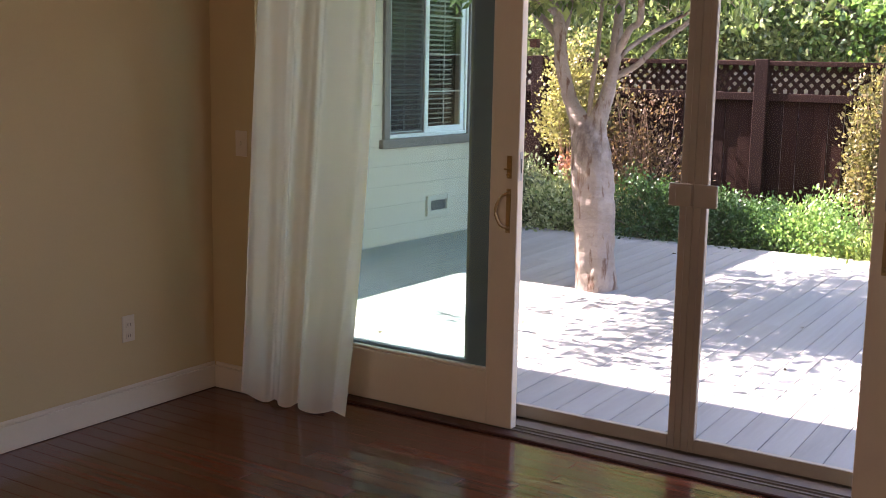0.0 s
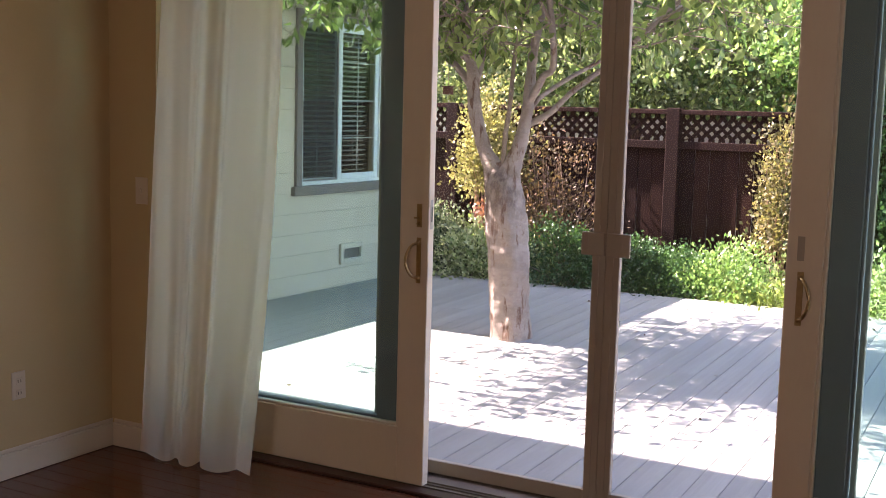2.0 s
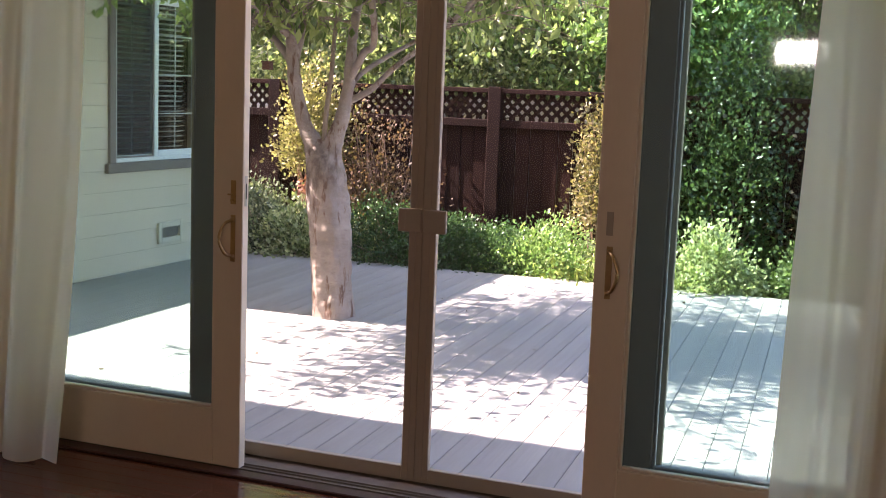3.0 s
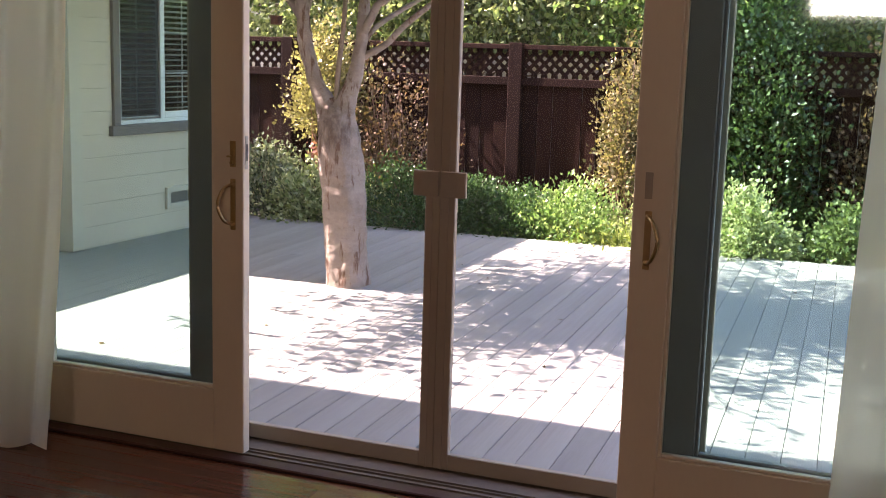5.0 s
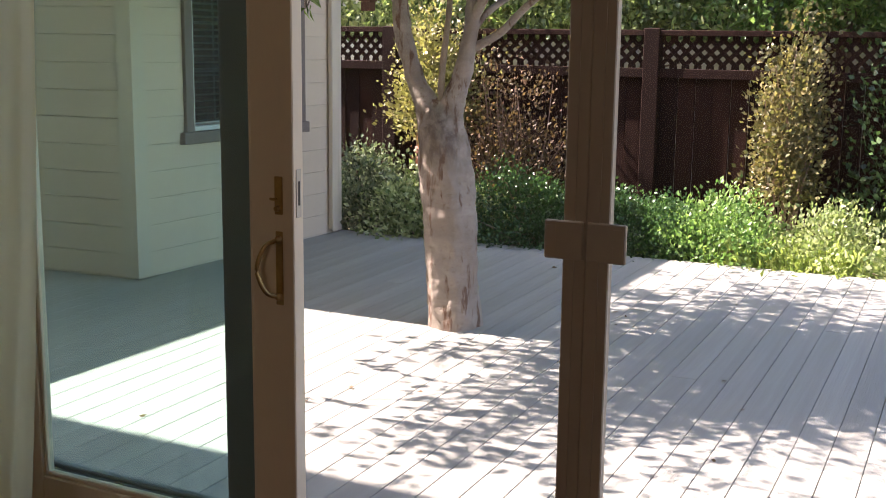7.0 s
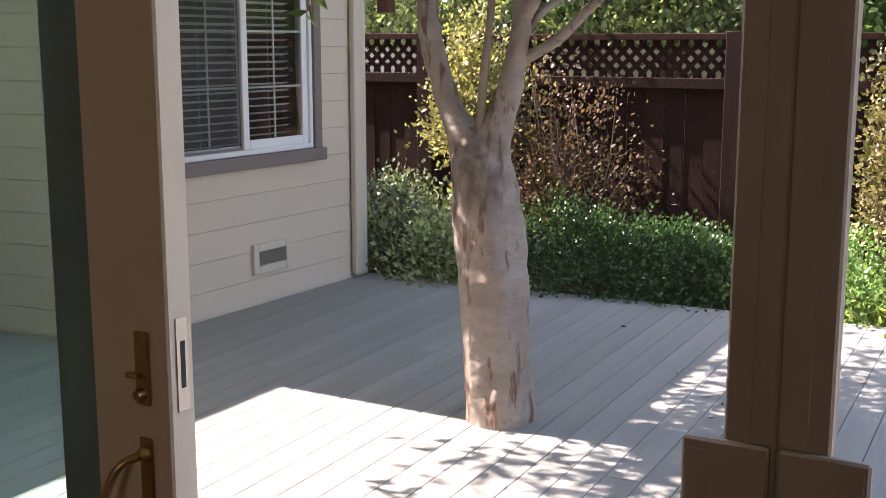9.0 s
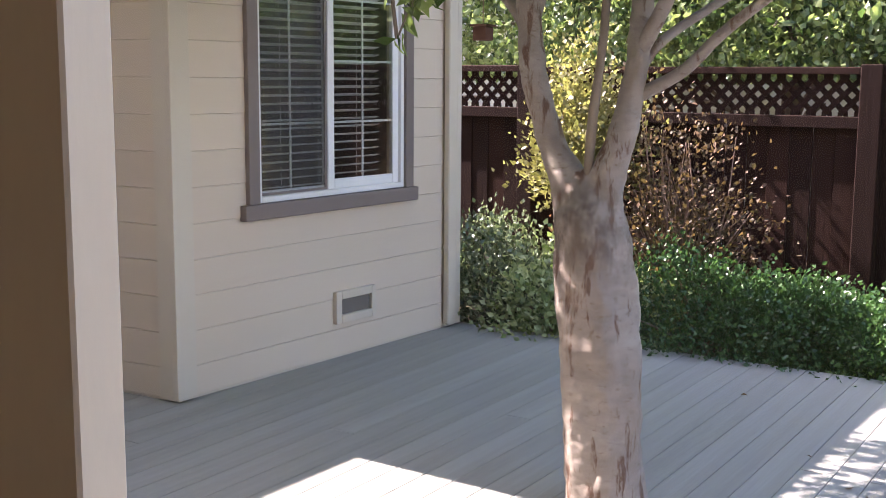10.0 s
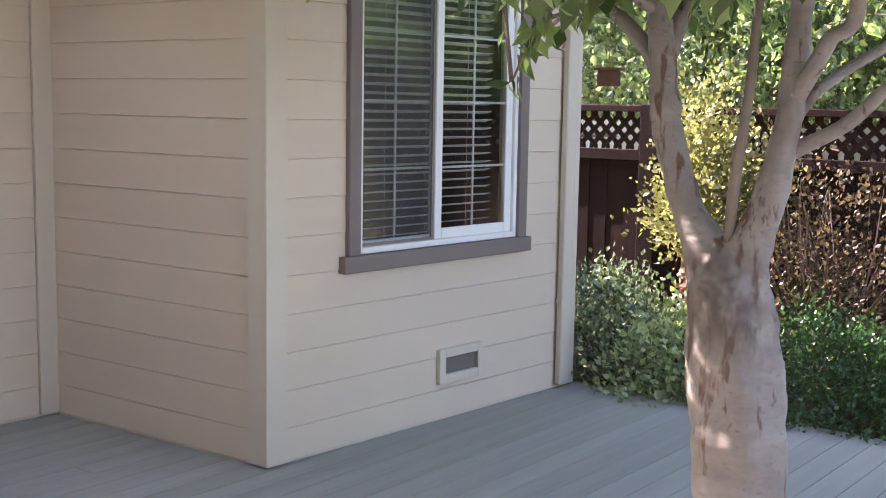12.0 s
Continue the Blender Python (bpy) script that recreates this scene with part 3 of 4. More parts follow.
def roof(name, label, x0, y0, x1, y1, z, rise):
    """A hipped roof with a fascia board."""
    ob = thing(name, label, "roof", kind="structure")
    bm = bmesh.new()
    k = min(x1 - x0, y1 - y0) * 0.48
    lo = [bm.verts.new(p) for p in ((x0, y0, z), (x1, y0, z), (x1, y1, z), (x0, y1, z))]
    hi = [bm.verts.new(p) for p in ((x0 + k, y0 + k, z + rise), (x1 - k, y0 + k, z + rise), (x1 - k, y1 - k, z + rise), (x0 + k, y1 - k, z + rise))]
    for i in range(4):
        bm.faces.new((lo[i], lo[(i + 1) % 4], hi[(i + 1) % 4], hi[i]))
    bm.faces.new(hi)
    bm.faces.new(lo[::-1])
    part("shingles", bm, M_ROOF, ob)
    t = 0.03
    for q in ((x0, y0, z - 0.16, x1, y0 + t, z - 0.002), (x0, y1 - t, z - 0.16, x1, y1, z - 0.002), (x0, y0 + t, z - 0.16, x0 + t, y1 - t, z - 0.002), (x1 - t, y0 + t, z - 0.16, x1, y1 - t, z - 0.002)):
        part("fascia", boxes(q), M_CTRIM, ob)
    part("soffit", boxes((x0 + t, y0 + t, z - 0.15, x1 - t, y1 - t, z - 0.135)), M_CTRIM, ob)
    return ob


# unseen storey, added to keep sky light off the wing's side wall
structure("wall_upper_storey", boxes((-12.0, -7.15, 2.872, 9.0, 0.3, 5.15)), M_SIDING, "unseen upper storey added above the patio door to block sky light", "wall")
# the house roof is raised to sit on the added storey
roof("roof_house", "dark shingled hipped roof of the house", -12.0, -8.2, 9.2, 0.33, 5.3, 1.6)
roof("roof_recess", "dark shingled roof over the recess wall", -12.0, -1.0, -4.53, 4.0, 2.56, 0.8)
roof("roof_wing", "dark shingled hipped roof of the house wing", -9.0, 2.72, -2.97, 5.62, 2.55, 0.8)

# ---- the wing's window (in the wall's own axes: s along it, y inwards) ----
at = win_wall.matrix_world.copy()
w1 = thing("window_1", "white sliding window with grilles, taupe trim and blinds", "window", at, "structure")
S0, S1, Z0, Z1 = 0.528, 1.692, 0.905, 2.265
part("sill", boxes((0.415, -0.045, 0.826, 1.79, 0.02, 0.903), bevel=0.004), M_WTRIM, w1, "taupe painted sill board")
part("trim", boxes((0.455, -0.03, 0.903, S0, 0.02, 2.335), bevel=0.003), M_WTRIM, w1)
part("trim", boxes((S1, -0.03, 0.903, 1.762, 0.02, 2.335), bevel=0.003), M_WTRIM, w1)
part("trim", boxes((S0, -0.03, Z1, S1, 0.02, 2.335), bevel=0.003), M_WTRIM, w1)
for q in ((S0, -0.012, Z0, S0 + 0.028, 0.07, Z1), (S1 - 0.028, -0.012, Z0, S1, 0.07, Z1), (S0 + 0.028, -0.012, Z0, S1 - 0.028, 0.07, Z0 + 0.03), (S0 + 0.028, -0.012, Z1 - 0.03, S1 - 0.028, 0.07, Z1)):
    part("frame", boxes(q, bevel=0.003), M_VINYL, w1)


def sash(a, b, y, w, rows, name):
    """A glazed sash with a thin grille in the glass."""
    ob = part(name, boxes((a, y, Z0 + 0.03, a + w, y + 0.028, Z1 - 0.03), bevel=0.003), M_VINYL, w1)
    for q in ((b - w, y, Z0 + 0.03, b, y + 0.028, Z1 - 0.03), (a + w, y, Z0 + 0.03, b - w, y + 0.028, Z0 + 0.03 + w), (a + w, y, Z1 - 0.03 - w, b - w, y + 0.028, Z1 - 0.03)):
        part("sash_bar", boxes(q, bevel=0.003), M_VINYL, ob)
    p = part("pane", boxes((a + w, y + 0.006, Z0 + 0.03 + w, b - w, y + 0.009, Z1 - 0.03 - w)), M_WGLASS, ob)
    p.visible_shadow = False
    m = (a + b) / 2 - 0.002
    part("grille_bar", boxes((m - 0.006, y + 0.011, Z0 + 0.03 + w, m + 0.006, y + 0.017, Z1 - 0.03 - w)), M_VINYL, ob)
    for z in rows:
        part("grille_bar", boxes((a + w, y + 0.0115, z - 0.006, b - w, y + 0.0175, z + 0.006)), M_VINYL, ob)
    return ob


MID = 1.10
sash(S0 + 0.028, MID, 0.038, 0.022, (1.29, 1.612, 1.934), "fixed_sash")
sash(MID - 0.035, S1 - 0.028, 0.006, 0.052, (1.29, 1.612, 1.934), "sliding_sash")
p = part("insect_screen", sheet(S0 + 0.03, MID - 0.04, 0.012, Z0 + 0.045, Z1 - 0.03), M_WSCREEN, w1, "dark insect screen")
p.visible_shadow = False
for q in ((S0 + 0.03, 0.008, Z0 + 0.032, MID - 0.04, 0.016, Z0 + 0.045), (MID - 0.056, 0.008, Z0 + 0.045, MID - 0.041, 0.016, Z1 - 0.03)):
    part("screen_frame", boxes(q), M_WTRIM, w1)
bl = thing("window_blind", "white horizontal slat blind lowered behind the glass", "window blind", at)
z = Z0 + 0.055
slat_mesh = None
while z < Z1 - 0.03:
    if slat_mesh is None:
        bm = boxes((-0.51, -0.021, -0.0012, 0.51, 0.021, 0.0012))
        bmesh.ops.rotate(bm, verts=bm.verts, cent=(0, 0, 0), matrix=Matrix.Rotation(radians(-16), 3, "X"))
        slat_mesh = to_mesh("slat", bm, M_BLIND)
    s = part("slat", slat_mesh, M_BLIND, bl)
    s.location = (1.09, 0.115, z)
    z += 0.043
part("bottom_rail", boxes((0.58, 0.095, Z0 + 0.02, 1.60, 0.135, Z0 + 0.04), bevel=0.003), M_BLIND, bl)
for s in (0.8, 1.4):
    part("cord", boxes((s - 0.001, 0.094, Z0 + 0.03, s + 0.001, 0.096, Z1 - 0.03)), M_BLIND, bl)
# unseen box behind the blind, its dimness painted on
room = thing("wall_wing_room", "added box painted dark as the dim room behind the wing's window", "wall", at, "structure")
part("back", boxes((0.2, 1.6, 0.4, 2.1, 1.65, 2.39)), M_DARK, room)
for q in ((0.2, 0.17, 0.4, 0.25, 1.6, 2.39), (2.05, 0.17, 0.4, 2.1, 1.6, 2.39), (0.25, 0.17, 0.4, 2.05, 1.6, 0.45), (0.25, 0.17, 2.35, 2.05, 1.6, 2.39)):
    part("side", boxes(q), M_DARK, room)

# crawl-space vent
vent = thing("foundation_vent", "cream framed crawl-space vent low in the siding", "vent", at)
va, vb, vc, vd = 1.086, 1.418, 0.198, 0.376
for q in ((va, -0.03, vc, va + 0.045, 0.0, vd), (vb - 0.035, -0.03, vc, vb, 0.0, vd), (va + 0.045, -0.03, vc, vb - 0.035, 0.0, vc + 0.045), (va + 0.045, -0.03, vd - 0.045, vb - 0.035, 0.0, vd)):
    part("frame", boxes(q, bevel=0.003), M_CTRIM, vent)
part("mesh", boxes((va + 0.045, -0.010, vc + 0.045, vb - 0.035, -0.007, vd - 0.045)), M_VENT, vent, "dark wire mesh")

# downspout strip at the far corner
ds = thing("downspout", "cream painted downspout at the house corner", "downspout", at)
part("pipe", boxes((2.075, -0.055, DECK_Z + 0.03, 2.125, -0.014, EAVE), bevel=0.006), M_CTRIM, ds)
for z in (0.5, 1.9):
    part("strap", boxes((2.068, -0.0565, z, 2.132, -0.0125, z + 0.02)), M_CTRIM, ds)

# ---- ground, deck ----
structure("ground", boxes((-400, -400, -0.6, 400, 400, -0.16)), M_SOIL, "bare brown garden soil reaching to the horizon", "ground")
structure("subfloor", boxes((RX0, RY0, -0.1, RX1, -0.004, -0.019)), M_SUBFL, "dark joints under the wooden floor", "floor")


# ---- tree ----
tree = thing("tree", "multi-stemmed tree with pale scarred bark growing through the deck", "tree", Matrix.Translation((-1.06, 3.08, -0.16)))
TO = Vector((0.98, -3.05, 0.16))


def taper(pts, radii):
    line = smooth_line(pts, 6)
    return line, list(np.interp(np.linspace(0, 1, len(line)), np.linspace(0, 1, len(radii)), radii))


def limb(name, pts, radii, seed, sides=14, lumps=0.12, material=None):
    line, rr = taper(pts, radii)
    bm = bmesh.new()
    tube(bm, [p + TO for p in line], rr, sides, lumps, seed)
    part(name, bm, material or M_BARK, tree, smooth=True)
    return line


rng = random.Random(5)
# trunk and its two main stems grow into one another
bm = bmesh.new()
stems = []
line, rr = taper([(-0.98, 3.05, -0.16), (-0.985, 3.05, 0.0), (-0.998, 3.05, 0.22), (-1.012, 3.05, 0.54), (-1.045, 3.05, 0.8), (-1.065, 3.05, 0.97), (-1.082, 3.05, 1.06), (-1.092, 3.05, 1.15), (-1.1, 3.05, 1.22)], [0.178, 0.149, 0.139, 0.139, 0.137, 0.129, 0.118, 0.082, 0.03])
tube(bm, [p + TO for p in line], rr, 26, 0.18, 1)
line, rr = taper([(-1.09, 3.05, 0.8), (-1.148, 3.05, 1.14), (-1.222, 3.05, 1.28), (-1.268, 3.04, 1.43), (-1.303, 3.03, 1.575), (-1.316, 3.03, 1.72), (-1.33, 3.01, 1.9), (-1.4, 2.95, 2.5), (-1.45, 2.9, 3.3), (-1.5, 2.9, 4.0)], [0.095, 0.072, 0.052, 0.047, 0.046, 0.044, 0.038, 0.03, 0.02, 0.01])
tube(bm, [p + TO for p in line], rr, 18, 0.1, 2)
stems.append((line, 1.95))
line, rr = taper([(-1.05, 3.05, 0.8), (-1.026, 3.06, 1.14), (-0.985, 3.07, 1.28), (-0.952, 3.08, 1.43), (-0.926, 3.08, 1.58), (-0.915, 3.09, 1.72), (-0.9, 3.1, 2.0), (-0.8, 3.15, 2.6), (-0.7, 3.2, 3.3), (-0.6, 3.2, 4.0)], [0.095, 0.07, 0.052, 0.047, 0.04, 0.037, 0.033, 0.026, 0.018, 0.01])
tube(bm, [p + TO for p in line], rr, 18, 0.1, 3)
stems.append((line, 1.95))
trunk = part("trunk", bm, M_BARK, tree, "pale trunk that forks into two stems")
rem = trunk.modifiers.new("grown", "REMESH")
rem.mode, rem.voxel_size, rem.use_smooth_shade = "VOXEL", 0.009, True
lump = bpy.data.textures.new("bark_lumps", "CLOUDS")
lump.noise_scale, lump.noise_depth = 0.07, 3
dis = trunk.modifiers.new("bark", "DISPLACE")
dis.texture, dis.strength, dis.mid_level = lump, 0.022, 0.5
smo = trunk.modifiers.new("soft", "SMOOTH")
smo.factor, smo.iterations = 0.5, 2
stems.append((limb("stem", [(-1.085, 3.05, 1.06), (-1.072, 3.03, 1.2), (-1.055, 3.02, 1.4), (-1.025, 3.02, 1.64), (-1.02, 3.1, 2.1), (-1.0, 3.4, 2.8)], [0.02, 0.017, 0.015, 0.01], 4, 8, 0.1, M_BARKD), 1.95))
stems.append((limb("branch", [(-0.94, 3.08, 1.46), (-0.885, 3.1, 1.495), (-0.75, 3.08, 1.565), (-0.6, 3.06, 1.695), (-0.3, 3.0, 1.9), (0.15, 2.9, 2.25), (0.6, 2.8, 2.6)], [0.026, 0.022, 0.019, 0.016, 0.01], 6, 9), 1.9))
stems.append((limb("branch", [(-0.92, 3.09, 1.56), (-0.87, 3.16, 1.66), (-0.74, 3.28, 1.78), (-0.45, 3.5, 2.0), (-0.05, 3.9, 2.4)], [0.02, 0.017, 0.014, 0.01], 7, 8), 1.95))
stems.append((limb("branch", [(-0.915, 3.08, 1.62), (-0.85, 3.05, 1.71), (-0.79, 3.02, 1.797), (-0.70, 2.98, 1.92), (-0.6, 2.5, 2.6), (-0.5, 1.9, 3.0)], [0.028, 0.025, 0.023, 0.021, 0.012], 8, 9), 1.98))
stems.append((limb("branch", [(-1.315, 3.03, 1.68), (-1.36, 3.03, 1.76), (-1.45, 3.02, 1.86), (-1.56, 3.01, 1.95), (-1.85, 2.9, 2.3), (-2.2, 2.8, 2.7)], [0.03, 0.027, 0.024, 0.021, 0.012], 9, 9), 1.98))
stems.append((limb("branch", [(-1.316, 3.03, 1.72), (-1.3, 3.1, 1.9), (-1.32, 3.25, 2.15), (-1.4, 3.7, 2.6), (-1.5, 4.2, 3.0)], [0.034, 0.03, 0.022, 0.012], 10, 9), 1.98))
stems.append((limb("branch", [(-1.34, 3.0, 1.9), (-1.5, 2.6, 2.15), (-1.55, 2.1, 2.4), (-1.55, 1.6, 2.6)], [0.026, 0.02, 0.012], 12, 8), 1.98))
stems.append((limb("branch", [(-0.8, 3.15, 2.6), (-0.4, 2.9, 2.9), (0.1, 2.6, 3.2), (0.5, 2.4, 3.4)], [0.022, 0.018, 0.01], 14, 8), 2.0))
stems.append((limb("branch", [(-1.5, 2.6, 2.15), (-1.8, 2.2, 2.35), (-2.15, 1.7, 2.5), (-2.4, 1.3, 2.6)], [0.016, 0.012, 0.006], 16, 6), 2.1))
stems.append((limb("branch", [(-1.36, 2.98, 2.2), (-1.2, 2.2, 2.5), (-1.0, 1.5, 2.7), (-0.9, 1.0, 2.8)], [0.02, 0.014, 0.006], 17, 6), 2.1))
stems.append((limb("branch", [(-1.42, 2.93, 2.8), (-1.9, 3.3, 3.1), (-2.3, 3.7, 3.2)], [0.02, 0.014, 0.006], 18, 6), 2.1))
stems.append((limb("branch", [(0.0, 2.94, 2.13), (0.5, 3.3, 2.5), (1.0, 3.5, 2.7)], [0.016, 0.012, 0.006], 19, 6), 2.1))
stems.append((limb("branch", [(-0.75, 3.18, 2.9), (-0.4, 3.6, 3.2), (0.0, 4.1, 3.5)], [0.022, 0.018, 0.01], 15, 8), 2.0))
stems.append((limb("branch", [(-1.45, 3.02, 1.87), (-1.66, 3.05, 1.98), (-1.84, 3.09, 1.86), (-1.96, 3.11, 1.68)], [0.014, 0.01, 0.004], 13, 6, 0, M_BARKD), 1.65))

for k, (tip, mid) in enumerate((((-2.75, 2.35, 2.75), (-2.0, 2.65, 2.55)), ((-2.45, 1.75, 3.0), (-1.9, 2.3, 2.85)), ((-1.95, 1.9, 3.35), (-1.65, 2.4, 3.1)), ((-0.3, 2.1, 3.3), (-0.75, 2.6, 3.0)), ((-2.5, 2.75, 2.42), (-2.0, 2.85, 2.36)))):
    stems.append((limb("branch", [(-1.39, 2.96, 2.2 + 0.12 * k), mid, tip], [0.018, 0.013, 0.006], 60 + k, 6), 2.15))

# upper limbs that carry the crown out over the deck and the wing
lrng = random.Random(31)
for k in range(26):
    foot = stems[k % 2][0][-5 - (k % 6)]
    a = 2 * math.pi * k * 0.382
    out = 0.9 + 1.5 * lrng.random()
    tip = Vector((-2.35 + math.cos(a) * out * 0.7, 2.9 + math.sin(a) * out, 2.35 + 1.3 * lrng.random()))
    mid = foot.lerp(tip, 0.5) + Vector((0, 0, 0.15))
    stems.append((limb("branch", [foot, mid, tip], [0.016, 0.011, 0.005], 80 + k, 6), 2.25))

for k in range(9):
    foot = stems[0][0][-5 - (k % 5)]
    tip = Vector((-2.35 - 0.14 * k + 0.2 * lrng.random(), 2.75 + 0.3 * lrng.random(), 2.3 + 0.1 * k + 0.25 * lrng.random()))
    stems.append((limb("branch", [foot, foot.lerp(tip, 0.5) + Vector((0, 0, 0.12)), tip], [0.016, 0.011, 0.005], 120 + k, 6), 2.2))

# finer branches and the leaves that hang along them
leaf_at, leaf_way, leaf_len = [], [], []
twigs = bmesh.new()


def hang_leaves(line, count, spread):
    for _ in range(count):
        i = rng.randrange(len(line) - 1)
        p = line[i].lerp(line[i + 1], rng.random())
        w = Vector((rng.gauss(0, 0.55), rng.gauss(0, 0.55), -0.8 + rng.gauss(0, 0.35)))
        if (p.z < 2.5 and rng.random() < 0.15) or (p.z > 2.55 and p.x > -1.9 and rng.random() < 0.66):
            continue
        leaf_at.append(tuple(p + Vector((rng.gauss(0, spread), rng.gauss(0, spread), rng.gauss(0, spread * 0.7)))))
        leaf_way.append(tuple(w))
        leaf_len.append(rng.uniform(0.06, 0.115))


for line, zmin in stems:
    high = [p for p in line if p.z > zmin]
    if len(high) < 2:
        continue
    for k in range(9):
        a = high[min(len(high) - 1, int(len(high) * (k + rng.random()) / 9))]
        way = Vector((rng.gauss(0, 1), rng.gauss(0, 1), rng.uniform(-0.1, 0.75)))
        way.normalize()
        reach = rng.uniform(0.5, 1.35)
        b = a + way * reach * 0.55
        c = a + way * reach + Vector((0, 0, -0.12 - 0.22 * rng.random()))
        low = 1.95 if c.x > -1.6 else 2.07
        if c.z < low:
            c.z = low + rng.random() * 0.15
        if b.z < low:
            b.z = low + 0.05
        tw = smooth_line([a, b, c], 5)
        tube(twigs, [p + TO for p in tw], list(np.linspace(0.009, 0.003, len(tw))), 5)
        hang_leaves(tw[2:], 19, 0.06)
        for _ in range(5):
            s = tw[rng.randrange(3, len(tw))]
            e = s + Vector((rng.gauss(0, 0.28), rng.gauss(0, 0.28), rng.gauss(-0.02, 0.16)))
            e.z = max(e.z, 1.88 if e.x > -1.6 else 2.04)
            t2 = smooth_line([s, s.lerp(e, 0.5) + Vector((0, 0, 0.03)), e], 3)
            tube(twigs, [p + TO for p in t2], list(np.linspace(0.004, 0.0015, len(t2))), 4)
            hang_leaves(t2, 9, 0.045)
# a low spray that hangs before the window
spray = smooth_line([(-1.75, 3.06, 1.95), (-1.88, 3.09, 1.83), (-1.97, 3.11, 1.66)], 5)
hang_leaves(spray, 26, 0.02)
hang_leaves(smooth_line([(-1.5, 2.98, 1.97), (-1.7, 3.02, 1.92), (-1.86, 3.08, 1.82)], 4), 40, 0.04)
part("twigs", twigs, M_BARKD, tree)
P, W = np.array(leaf_at) + np.array(TO), np.array(leaf_way)
part("crown", leaf_cloud("crown", P, W, np.array(leaf_len), L_TREE, 0.24, 0.07), L_TREE, tree, "hanging pointed green leaves")


# ---- fence ----
FY = 6.74
lattice_bits = {}


def fence_panel(x0, x1, top, label):
    """One bay: post, boards, rails, a lattice strip with a cap above."""
    ob = thing("fence_panel", label, "fence", Matrix.Translation((x0, FY, -0.16)), group="garden fence bays")
    L, T = x1 - x0, top + 0.16
    part("post", boxes((-0.065, -0.06, 0, 0.065, 0.06, T + 0.015), bevel=0.005), M_FENCE, ob)
    n = max(1, round((L - 0.14) / 0.145))
    w = (L - 0.14) / n
    for i in range(n):
        o = 0.006 * ((i * 7) % 3)
        part("board", boxes((0.07 + i * w + 0.002, 0.005 + o, 0.03, 0.07 + (i + 1) * w - 0.002, 0.024 + o, T - 0.345), bevel=0.002), M_FENCE, ob)
    for z in (0.28, T - 0.375):
        part("rail", boxes((0.066, -0.035, z, L - 0.066, 0.003, z + 0.075), bevel=0.004), M_FENCE, ob)
    part("cap", boxes((0.066, -0.05, T - 0.045, L - 0.066, 0.05, T), bevel=0.004), M_FENCE, ob)
    bm = bmesh.new()
    h0, h1 = T - 0.30, T - 0.045
    hh = h1 - h0
    step = 0.098
    for way in (1, -1):
        k = -hh
        while k < L:
            a0, a1 = k, k + hh
            s, e = max(a0, 0.07), min(a1, L - 0.07)
            if e > s + 0.02:
                zs, ze = (s - a0), (e - a0)
                z0, z1 = (h0 + zs, h0 + ze) if way > 0 else (h1 - zs, h1 - ze)
                y = 0.0 if way > 0 else 0.009
                hw = 0.024
                vs = [bm.verts.new((s, y + dy, z0 + dz)) for dy in (0, 0.008) for dz in (-hw, hw)] + [bm.verts.new((e, y + dy, z1 + dz)) for dy in (0, 0.008) for dz in (-hw, hw)]
                for f in ((0, 1, 5, 4), (2, 6, 7, 3), (0, 4, 6, 2), (1, 3, 7, 5), (0, 2, 3, 1), (4, 5, 7, 6)):
                    bm.faces.new([vs[j] for j in f])
            k += step
    bmesh.ops.recalc_face_normals(bm, faces=bm.faces)
    part("lattice", bm, M_FENCE, ob, "diagonal lattice strip")
    return ob


for x0, x1, top in ((-10.75, -8.35, 1.62), (-8.35, -5.95, 1.62), (-5.95, -3.55, 1.62), (-3.55, -1.15, 1.61), (-1.15, 1.25, 1.61), (1.25, 3.65, 1.62), (3.65, 6.05, 1.62), (6.05, 8.45, 1.62)):
    fence_panel(x0, x1, top, "dark red-brown stained board fence with lattice top")


